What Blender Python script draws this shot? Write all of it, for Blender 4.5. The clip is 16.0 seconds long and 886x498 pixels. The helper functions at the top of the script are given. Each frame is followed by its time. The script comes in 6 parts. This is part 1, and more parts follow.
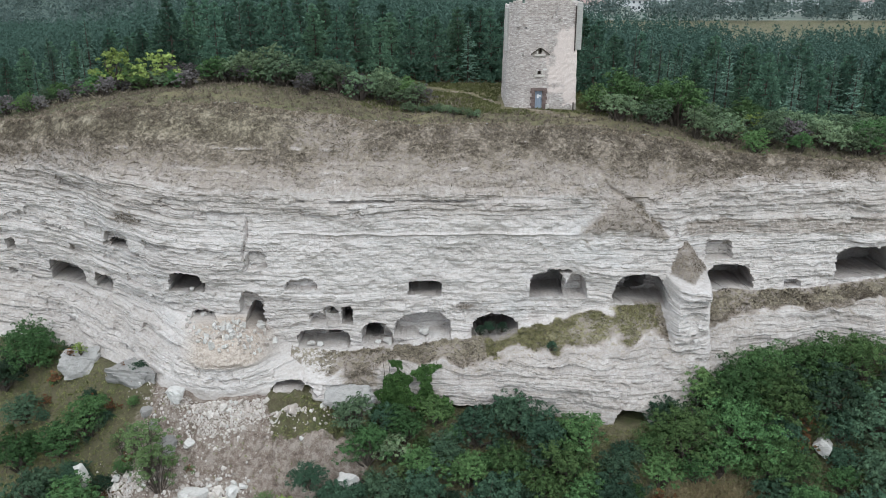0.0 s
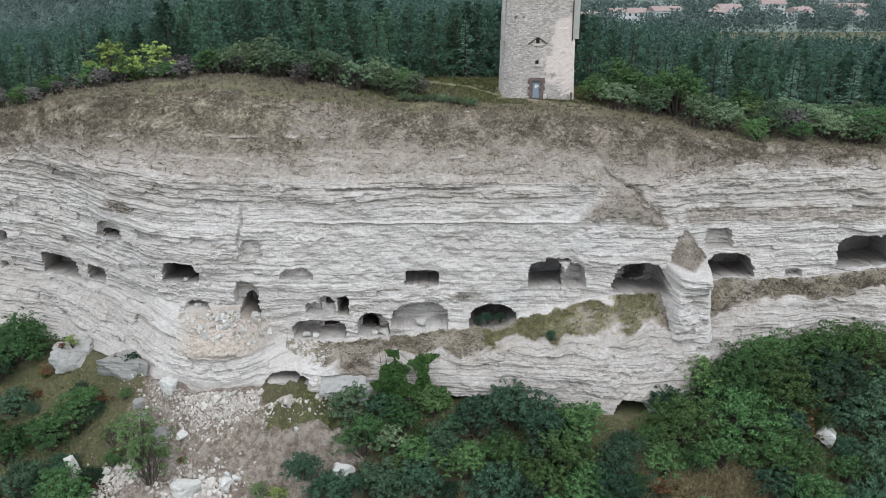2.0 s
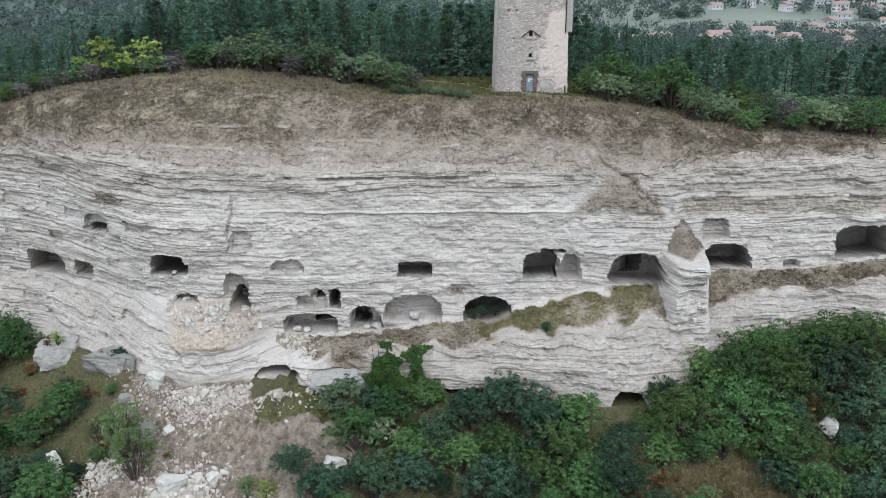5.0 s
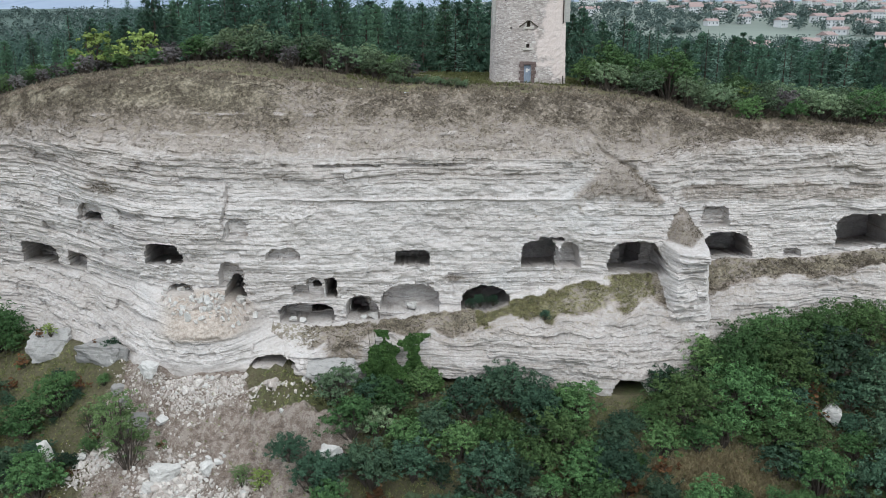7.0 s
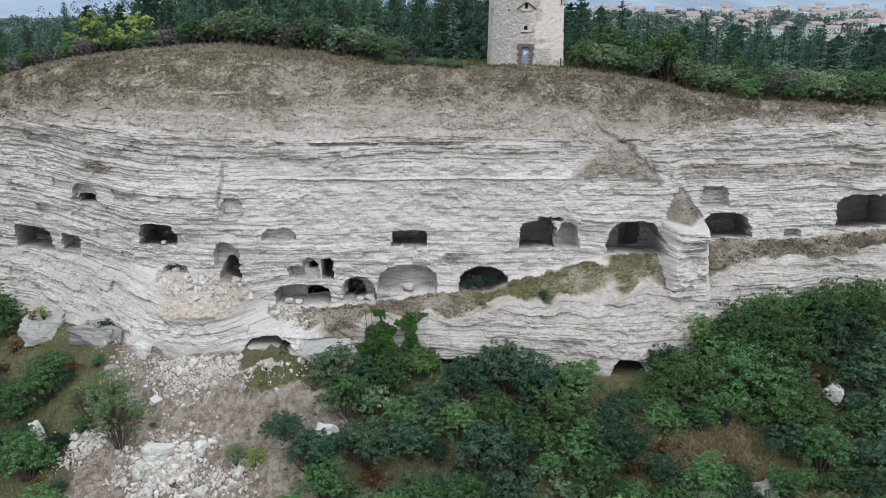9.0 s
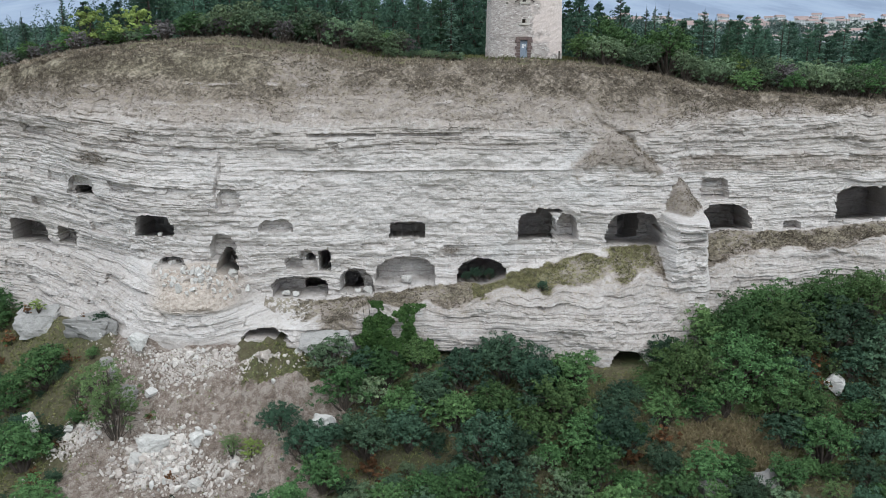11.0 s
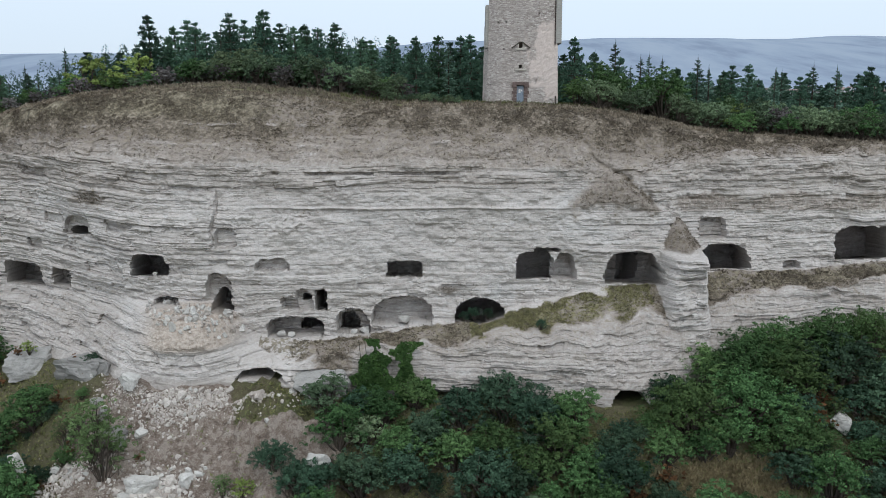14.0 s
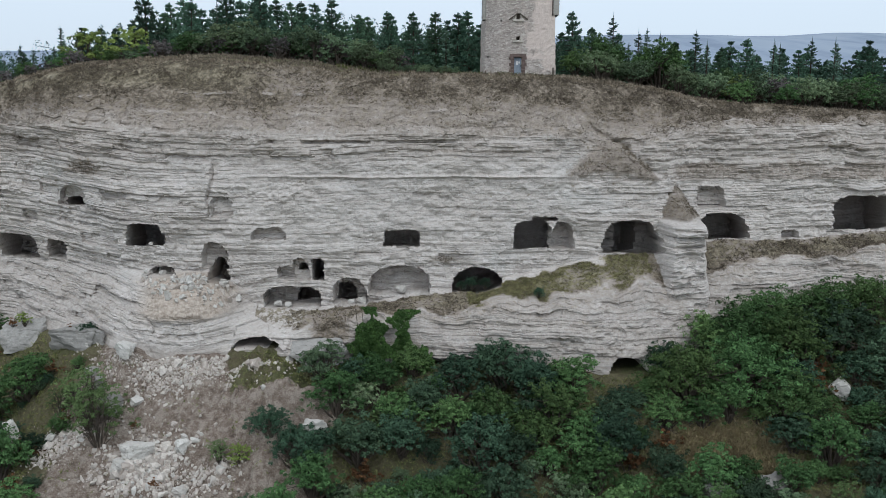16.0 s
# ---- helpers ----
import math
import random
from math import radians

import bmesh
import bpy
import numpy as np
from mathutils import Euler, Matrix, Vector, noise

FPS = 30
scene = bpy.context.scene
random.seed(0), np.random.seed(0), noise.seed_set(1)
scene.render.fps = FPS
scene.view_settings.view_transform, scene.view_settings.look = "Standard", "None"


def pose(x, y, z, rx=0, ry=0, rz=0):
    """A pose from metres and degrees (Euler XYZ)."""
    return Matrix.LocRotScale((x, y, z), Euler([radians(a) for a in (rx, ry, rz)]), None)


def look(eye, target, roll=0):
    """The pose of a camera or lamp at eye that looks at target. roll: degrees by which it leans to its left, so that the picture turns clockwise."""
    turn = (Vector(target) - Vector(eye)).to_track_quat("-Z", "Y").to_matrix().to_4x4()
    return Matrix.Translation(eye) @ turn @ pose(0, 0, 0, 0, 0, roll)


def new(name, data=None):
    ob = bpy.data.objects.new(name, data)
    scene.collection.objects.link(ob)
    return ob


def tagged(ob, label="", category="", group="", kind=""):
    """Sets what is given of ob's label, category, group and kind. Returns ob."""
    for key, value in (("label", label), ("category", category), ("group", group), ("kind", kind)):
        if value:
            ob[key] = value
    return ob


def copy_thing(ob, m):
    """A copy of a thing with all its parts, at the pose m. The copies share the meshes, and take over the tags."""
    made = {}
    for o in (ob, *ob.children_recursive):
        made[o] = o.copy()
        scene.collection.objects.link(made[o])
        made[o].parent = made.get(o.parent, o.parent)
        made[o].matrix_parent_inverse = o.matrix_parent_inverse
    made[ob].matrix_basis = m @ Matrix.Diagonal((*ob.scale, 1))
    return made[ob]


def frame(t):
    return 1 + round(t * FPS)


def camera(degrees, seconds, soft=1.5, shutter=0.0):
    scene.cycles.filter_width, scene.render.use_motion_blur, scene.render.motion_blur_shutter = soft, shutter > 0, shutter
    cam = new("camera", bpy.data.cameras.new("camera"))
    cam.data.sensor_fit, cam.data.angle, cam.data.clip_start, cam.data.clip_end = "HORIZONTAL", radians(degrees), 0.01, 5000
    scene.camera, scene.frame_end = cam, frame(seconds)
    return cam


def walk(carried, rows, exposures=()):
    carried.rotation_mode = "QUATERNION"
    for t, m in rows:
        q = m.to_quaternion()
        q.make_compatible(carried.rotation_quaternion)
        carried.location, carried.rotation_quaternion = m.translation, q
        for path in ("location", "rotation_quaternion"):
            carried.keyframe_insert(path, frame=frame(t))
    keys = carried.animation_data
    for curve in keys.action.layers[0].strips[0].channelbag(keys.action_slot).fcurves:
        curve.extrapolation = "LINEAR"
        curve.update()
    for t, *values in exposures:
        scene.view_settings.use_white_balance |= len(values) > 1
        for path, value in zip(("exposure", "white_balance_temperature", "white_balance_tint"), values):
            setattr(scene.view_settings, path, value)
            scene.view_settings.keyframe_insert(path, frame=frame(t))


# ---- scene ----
cam = camera(56.4, 16.0, soft=0.6)
METRES, EYE, TILT, LEAN, TURN = 19.0, 50.0, -19.5, 0.0, 0.0
ROWS = [
    (0.0, 0.0, 0.0, 0.0, -0.0, 0.0, 0.0),
    (0.5, 0.0002, 0.0127, -0.0311, -0.04, 0.79, 0.01),
    (1.0, 0.0006, 0.0255, -0.0644, -0.06, 1.17, 0.03),
    (1.5, 0.0007, 0.0382, -0.0992, -0.11, 1.17, 0.04),
    (2.0, 0.0005, 0.0503, -0.133, -0.18, 1.15, 0.07),
    (2.5, 0.001, 0.0621, -0.1667, -0.24, 1.17, 0.08),
    (3.0, 0.0016, 0.0728, -0.1959, -0.32, 2.35, 0.12),
    (3.5, 0.0022, 0.0844, -0.2277, -0.39, 2.78, 0.16),
    (4.0, 0.0027, 0.0962, -0.2589, -0.47, 2.75, 0.2),
    (6.5, 0.0022, 0.1546, -0.4175, -0.73, 4.47, 0.32),
    (7.0, 0.0022, 0.1661, -0.4549, -0.77, 4.52, 0.33),
    (7.5, 0.002, 0.178, -0.4921, -0.81, 4.54, 0.33),
    (8.0, 0.0029, 0.1894, -0.523, -0.84, 5.32, 0.34),
    (8.5, 0.0033, 0.2019, -0.5589, -0.88, 5.32, 0.33),
    (9.0, 0.0043, 0.2139, -0.5924, -0.91, 5.25, 0.34),
    (11.5, 0.0049, 0.2497, -0.689, -1.06, 6.63, 0.37),
    (12.0, 0.0049, 0.2564, -0.7026, -1.09, 7.84, 0.37),
    (12.5, 0.0042, 0.2643, -0.7238, -1.12, 9.08, 0.38),
    (13.0, 0.0034, 0.2727, -0.7538, -1.14, 10.38, 0.39),
    (13.5, 0.003, 0.2827, -0.7849, -1.19, 10.91, 0.39),
    (14.0, 0.0045, 0.2924, -0.8159, -1.2, 10.86, 0.4),
    (14.5, 0.0053, 0.3027, -0.8486, -1.23, 10.82, 0.42),
    (15.0, 0.0065, 0.3126, -0.881, -1.26, 10.79, 0.44),
    (15.5, 0.0073, 0.3232, -0.913, -1.29, 10.76, 0.47),
    (16.0, 0.009, 0.3336, -0.942, -1.31, 10.72, 0.47),
]
EXPOSURES = [(0.0, -0.04, 6010, 6), (9.0, -0.05, 6010, 6), (11.5, -0.1, 6010, 6), (12.5, -0.08, 6010, 6), (13.0, -0.22, 6010, 6), (13.5, -0.36, 6010, 6), (14.2, -0.51, 6010, 6), (16.0, -0.56, 6010, 6)]
walk(cam, [(t, pose(0, 0, EYE, TILT, LEAN, TURN) @ pose(METRES * x, METRES * y, METRES * z, 90 + pitch, roll, yaw)) for t, x, y, z, yaw, pitch, roll in ROWS],
     exposures=EXPOSURES)

# ---- sky and sun: a bright overcast day ----
world = bpy.data.worlds.new("overcast_sky")
scene.world = world
world.use_nodes = True
wt = world.node_tree
wt.nodes.clear()
SUN_ELEVATION, SUN_AZIMUTH = radians(55), radians(200)
sky = wt.nodes.new("ShaderNodeTexSky")
sky.sky_type = "NISHITA"
sky.sun_disc = False
sky.sun_elevation, sky.sun_rotation = SUN_ELEVATION, SUN_AZIMUTH
sky.air_density, sky.dust_density = 1.0, 3.0
sky_level = wt.nodes.new("ShaderNodeBackground")
sky_level.inputs["Strength"].default_value = 0.05
wt.links.new(sky.outputs[0], sky_level.inputs["Color"])
coord = wt.nodes.new("ShaderNodeTexCoord")
split = wt.nodes.new("ShaderNodeSeparateXYZ")
cloud = wt.nodes.new("ShaderNodeValToRGB")
cloud.color_ramp.elements[0].position, cloud.color_ramp.elements[0].color = 0.0, (0.645, 0.695, 0.79, 1)
cloud.color_ramp.elements[1].position, cloud.color_ramp.elements[1].color = 1.0, (1.0, 1.0, 1.0, 1)
for p, c in ((0.10, (0.69, 0.735, 0.805, 1)), (0.30, (0.84, 0.865, 0.89, 1))):
    e = cloud.color_ramp.elements.new(p)
    e.color = c
cloud_level = wt.nodes.new("ShaderNodeBackground")
CLOUD = 1.35
cloud_level.inputs["Strength"].default_value = CLOUD
wt.links.new(coord.outputs["Generated"], split.inputs[0])
wt.links.new(split.outputs["Z"], cloud.inputs[0])
wt.links.new(cloud.outputs[0], cloud_level.inputs["Color"])
add = wt.nodes.new("ShaderNodeAddShader")
wt.links.new(sky_level.outputs[0], add.inputs[0])
wt.links.new(cloud_level.outputs[0], add.inputs[1])
wout = wt.nodes.new("ShaderNodeOutputWorld")
wt.links.new(add.outputs[0], wout.inputs["Surface"])

sun_data = bpy.data.lights.new("sun", "SUN")
sun_data.energy, sun_data.angle, sun_data.color = 1.0, radians(25), (1.0, 0.96, 0.9)
sun = new("sun", sun_data)
sun.matrix_world = look((60, -120, 220), (0, 70, 20))

# ---- materials ----
def material(name, rough=0.9):
    m = bpy.data.materials.new(name)
    m.use_nodes = True
    t = m.node_tree
    b = t.nodes["Principled BSDF"]
    b.inputs["Roughness"].default_value = rough
    b.inputs["Specular IOR Level"].default_value = 0.25
    return m, t, b


def noise_node(t, vec, scale, detail=4.0, rough=0.55, distort=0.0):
    n = t.nodes.new("ShaderNodeTexNoise")
    n.inputs["Scale"].default_value = scale
    n.inputs["Detail"].default_value = detail
    n.inputs["Roughness"].default_value = rough
    n.inputs["Distortion"].default_value = distort
    if vec is not None:
        t.links.new(vec, n.inputs["Vector"])
    return n.outputs["Fac"]


def place_node(t, scale=(1, 1, 1)):
    g = t.nodes.new("ShaderNodeNewGeometry")
    m = t.nodes.new("ShaderNodeMapping")
    m.inputs["Scale"].default_value = scale
    t.links.new(g.outputs["Position"], m.inputs["Vector"])
    return m.outputs[0]


def object_node(t, scale=(1, 1, 1)):
    g = t.nodes.new("ShaderNodeTexCoord")
    m = t.nodes.new("ShaderNodeMapping")
    m.inputs["Scale"].default_value = scale
    t.links.new(g.outputs["Object"], m.inputs["Vector"])
    return m.outputs[0]


def ramp_node(t, fac, stops):
    r = t.nodes.new("ShaderNodeValToRGB")
    e = r.color_ramp.elements
    while len(e) < len(stops):
        e.new(0.5)
    for s, (p, c) in zip(e, stops):
        s.position = p
        s.color = (*c, 1) if len(c) == 3 else c
    t.links.new(fac, r.inputs[0])
    return r.outputs[0]


def grey(v):
    return (v, v, v)


def mix_node(t, fac, a, b, mode="MIX"):
    m = t.nodes.new("ShaderNodeMix")
    m.data_type, m.blend_type = "RGBA", mode
    for value, slot in ((fac, 0), (a, 6), (b, 7)):
        if isinstance(value, (int, float)):
            m.inputs[slot].default_value = value
        elif isinstance(value, tuple):
            m.inputs[slot].default_value = (*value, 1)
        else:
            t.links.new(value, m.inputs[slot])
    return m.outputs[2]


def maths(t, op, a, b):
    m = t.nodes.new("ShaderNodeMath")
    m.operation = op
    for i, value in enumerate((a, b)):
        if isinstance(value, (int, float)):
            m.inputs[i].default_value = value
        else:
            t.links.new(value, m.inputs[i])
    return m.outputs[0]


def bump_node(t, b, height, distance, strength=1.0):
    n = t.nodes.new("ShaderNodeBump")
    n.inputs["Distance"].default_value = distance
    n.inputs["Strength"].default_value = strength
    t.links.new(height, n.inputs["Height"])
    t.links.new(n.outputs[0], b.inputs["Normal"])


def attr_node(t, name):
    a = t.nodes.new("ShaderNodeAttribute")
    a.attribute_name = name
    return a.outputs["Fac"]


def strata_node(t, along, across):
    """Coordinates that follow the folded beds: stretched along them, tight across them."""
    g = t.nodes.new("ShaderNodeNewGeometry")
    sp = t.nodes.new("ShaderNodeSeparateXYZ")
    t.links.new(g.outputs["Position"], sp.inputs[0])
    c = t.nodes.new("ShaderNodeCombineXYZ")
    t.links.new(maths(t, "MULTIPLY", sp.outputs["X"], along), c.inputs[0])
    t.links.new(maths(t, "MULTIPLY", sp.outputs["Y"], along), c.inputs[1])
    t.links.new(maths(t, "MULTIPLY", attr_node(t, "bed_level"), across), c.inputs[2])
    return c.outputs[0]


def rock_material():
    """Chalky limestone in thin beds, with debris and dry scrub where the attributes say that they lie."""
    m, t, b = material("bedded_limestone", 0.95)
    beds = noise_node(t, strata_node(t, 0.06, 1.9), 1.0, 7, 0.66, 0.0)
    fine = noise_node(t, strata_node(t, 0.28, 6.0), 1.0, 6, 0.68, 0.0)
    grain = noise_node(t, place_node(t, (0.8, 0.8, 1.3)), 4.0, 8, 0.72)
    broad = noise_node(t, place_node(t, (1, 1, 1.4)), 0.13, 5, 0.62)
    streak = noise_node(t, place_node(t, (1.3, 1.3, 0.16)), 1.0, 5, 0.6, 0.6)
    col = ramp_node(t, beds, [(0.30, (0.435, 0.398, 0.376)), (0.44, (0.530, 0.490, 0.468)), (0.54, (0.575, 0.538, 0.516)), (0.68, (0.485, 0.444, 0.418))])
    col = mix_node(t, 1.0, col, ramp_node(t, attr_node(t, "tone"), [(0.0, (0.82, 0.81, 0.80)), (0.5, (0.98, 0.975, 0.965)), (1.0, (1.12, 1.12, 1.115))]), "MULTIPLY")
    col = mix_node(t, ramp_node(t, fine, [(0.50, grey(0.0)), (0.60, grey(0.40)), (0.68, grey(0.0))]), col, (0.63, 0.615, 0.605))
    col = mix_node(t, ramp_node(t, fine, [(0.30, grey(0.48)), (0.40, grey(0.0))]), col, (0.37, 0.35, 0.325))
    col = mix_node(t, ramp_node(t, broad, [(0.46, grey(0.0)), (0.64, grey(0.55))]), col, (0.50, 0.46, 0.425))
    col = mix_node(t, ramp_node(t, broad, [(0.28, grey(0.45)), (0.42, grey(0.0))]), col, (0.48, 0.48, 0.475))
    col = mix_node(t, ramp_node(t, streak, [(0.58, grey(0.0)), (0.74, grey(0.28))]), col, (0.34, 0.325, 0.30))
    col = mix_node(t, ramp_node(t, grain, [(0.38, grey(0.55)), (0.47, grey(0.0))]), col, (0.35, 0.33, 0.30))
    col = mix_node(t, ramp_node(t, grain, [(0.53, grey(0.0)), (0.62, grey(0.5))]), col, (0.66, 0.645, 0.635))
    # pale debris, and the brown dry scrub that grows in it
    clump = noise_node(t, place_node(t, (0.8, 1, 1.2)), 0.9, 8, 0.75)
    bits = noise_node(t, place_node(t), 2.6, 6, 0.75)
    dirt = ramp_node(t, clump, [(0.36, (0.25, 0.212, 0.182)), (0.52, (0.325, 0.283, 0.248)), (0.64, (0.41, 0.366, 0.328))])
    dirt = mix_node(t, ramp_node(t, bits, [(0.42, grey(0.7)), (0.49, grey(0.0))]), dirt, (0.20, 0.17, 0.142))
    dirt = mix_node(t, ramp_node(t, bits, [(0.53, grey(0.0)), (0.58, grey(0.6))]), dirt, (0.52, 0.485, 0.44))
    tan = maths(t, "ADD", attr_node(t, "soil"), maths(t, "MULTIPLY", maths(t, "SUBTRACT", clump, 0.5), 1.3))
    tan = maths(t, "ADD", tan, maths(t, "MULTIPLY", maths(t, "SUBTRACT", beds, 0.5), 0.9))
    col = mix_node(t, ramp_node(t, tan, [(0.22, grey(0.0)), (0.80, grey(0.95))]), col, dirt)
    brown = ramp_node(t, bits, [(0.42, (0.105, 0.086, 0.066)), (0.5, (0.175, 0.146, 0.113)), (0.58, (0.28, 0.24, 0.19))])
    grass = ramp_node(t, bits, [(0.43, (0.095, 0.092, 0.046)), (0.58, (0.25, 0.23, 0.125))])
    brown = mix_node(t, attr_node(t, "green"), brown, grass)
    scrub = maths(t, "ADD", attr_node(t, "scrub"), maths(t, "MULTIPLY", maths(t, "SUBTRACT", clump, 0.5), 1.9))
    scrub = maths(t, "ADD", scrub, maths(t, "MULTIPLY", maths(t, "SUBTRACT", bits, 0.5), 2.6))
    col = mix_node(t, ramp_node(t, scrub, [(0.40, grey(0.0)), (0.62, grey(0.92))]), col, brown)
    pink = ramp_node(t, noise_node(t, place_node(t), 3.4, 7, 0.75), [(0.38, (0.33, 0.275, 0.23)), (0.58, (0.53, 0.465, 0.405))])
    col = mix_node(t, attr_node(t, "rubble"), col, pink)
    t.links.new(col, b.inputs["Base Color"])
    h = maths(t, "ADD", maths(t, "MULTIPLY", fine, 0.8), maths(t, "MULTIPLY", grain, 0.8))
    bump_node(t, b, h, 0.13, 0.7)
    return m


def leaf_material(name, dark, light, yellow=None, rough=0.65):
    """Leaves that differ from tree to tree and from leaf to leaf."""
    m, t, b = material(name, rough)
    g = t.nodes.new("ShaderNodeNewGeometry")
    o = t.nodes.new("ShaderNodeObjectInfo")
    col = ramp_node(t, g.outputs["Random Per Island"], [(0.0, dark), (1.0, light)])
    if yellow:
        col = mix_node(t, ramp_node(t, o.outputs["Random"], [(0.3, grey(0.0)), (1.0, grey(0.6))]), col, yellow)
    lo = tuple(c * 0.6 for c in dark)
    col = mix_node(t, ramp_node(t, noise_node(t, object_node(t), 1.5, 3), [(0.38, grey(0.6)), (0.58, grey(0.0))]), col, lo)
    tone = ramp_node(t, maths(t, "FRACT", maths(t, "MULTIPLY", o.outputs["Random"], 7.31), 0), [(0.0, grey(0.55)), (0.5, grey(0.95)), (1.0, grey(1.4))])
    col = mix_node(t, 1.0, col, tone, "MULTIPLY")
    t.links.new(col, b.inputs["Base Color"])
    b.inputs["Specular IOR Level"].default_value = 0.06
    return m


def bark_material():
    m, t, b = material("grey_brown_bark", 0.95)
    n = noise_node(t, object_node(t, (4, 4, 0.8)), 2.0, 5)
    t.links.new(ramp_node(t, n, [(0.3, (0.035, 0.029, 0.024)), (0.7, (0.10, 0.082, 0.066))]), b.inputs["Base Color"])
    bump_node(t, b, n, 0.03)
    return m


def ground_material():
    """Dry grass, bare earth and leaf litter under the cliff and on the plateau."""
    m, t, b = material("dry_grass_and_earth", 0.95)
    a = noise_node(t, place_node(t), 0.25, 6, 0.65)
    c = noise_node(t, place_node(t), 2.6, 6, 0.7)
    d = noise_node(t, place_node(t), 12.0, 3, 0.7)
    col = ramp_node(t, a, [(0.35, (0.085, 0.092, 0.044)), (0.5, (0.14, 0.126, 0.074)), (0.65, (0.095, 0.108, 0.046))])
    col = mix_node(t, ramp_node(t, c, [(0.38, grey(0.7)), (0.52, grey(0.0))]), col, (0.085, 0.07, 0.046))
    col = mix_node(t, ramp_node(t, d, [(0.55, grey(0.0)), (0.75, grey(0.5))]), col, (0.30, 0.26, 0.17))
    soil = maths(t, "ADD", attr_node(t, "soil"), maths(t, "MULTIPLY", maths(t, "SUBTRACT", c, 0.5), 1.2))
    clod = noise_node(t, place_node(t), 1.5, 9, 0.74)
    earth = ramp_node(t, clod, [(0.36, (0.13, 0.097, 0.078)), (0.48, (0.25, 0.20, 0.165)), (0.58, (0.38, 0.33, 0.285)), (0.68, (0.30, 0.245, 0.205))])
    earth = mix_node(t, ramp_node(t, d, [(0.40, grey(0.35)), (0.5, grey(0.0))]), earth, (0.12, 0.095, 0.08))
    earth = mix_node(t, ramp_node(t, d, [(0.56, grey(0.0)), (0.64, grey(0.35))]), earth, (0.46, 0.425, 0.38))
    col = mix_node(t, ramp_node(t, soil, [(0.4, grey(0.0)), (0.6, grey(1.0))]), col, earth)
    straw = ramp_node(t, d, [(0.38, (0.19, 0.165, 0.092)), (0.6, (0.36, 0.31, 0.185))])
    col = mix_node(t, attr_node(t, "straw"), col, straw)
    t.links.new(col, b.inputs["Base Color"])
    bump_node(t, b, maths(t, "ADD", maths(t, "MULTIPLY", clod, 3.0), maths(t, "MULTIPLY", d, 0.4)), 0.16, 0.8)
    return m


def plain_material(name, lo, hi, scale=2.0, rough=0.9, bump=0.02, stretch=(1, 1, 1), metal=0.0):
    m, t, b = material(name, rough)
    n = noise_node(t, object_node(t, stretch), scale, 6, 0.65)
    t.links.new(ramp_node(t, n, [(0.3, lo), (0.7, hi)]), b.inputs["Base Color"])
    b.inputs["Metallic"].default_value = metal
    if bump:
        bump_node(t, b, n, bump)
    return m


def stone_material(name, lo, hi):
    """Broken limestone blocks, each a little different."""
    m, t, b = material(name, 0.95)
    g = t.nodes.new("ShaderNodeNewGeometry")
    o = t.nodes.new("ShaderNodeObjectInfo")
    r = maths(t, "FRACT", maths(t, "ADD", g.outputs["Random Per Island"], o.outputs["Random"]), 0)
    n = noise_node(t, place_node(t), 2.5, 6, 0.65)
    grit = noise_node(t, place_node(t, (1, 1, 1.6)), 7.0, 7, 0.72)
    parting = noise_node(t, place_node(t, (0.35, 0.35, 3.2)), 1.0, 5, 0.65)
    col = ramp_node(t, r, [(0.0, lo), (1.0, hi)])
    col = mix_node(t, ramp_node(t, n, [(0.35, grey(0.35)), (0.55, grey(0.0))]), col, tuple(c * 0.62 for c in lo))
    col = mix_node(t, ramp_node(t, grit, [(0.38, grey(0.4)), (0.47, grey(0.0))]), col, tuple(c * 0.65 for c in lo))
    col = mix_node(t, ramp_node(t, parting, [(0.31, grey(0.4)), (0.38, grey(0.0))]), col, tuple(c * 0.6 for c in lo))
    t.links.new(col, b.inputs["Base Color"])
    bump_node(t, b, maths(t, "ADD", maths(t, "ADD", n, maths(t, "MULTIPLY", grit, 0.4)), parting), 0.07)
    return m


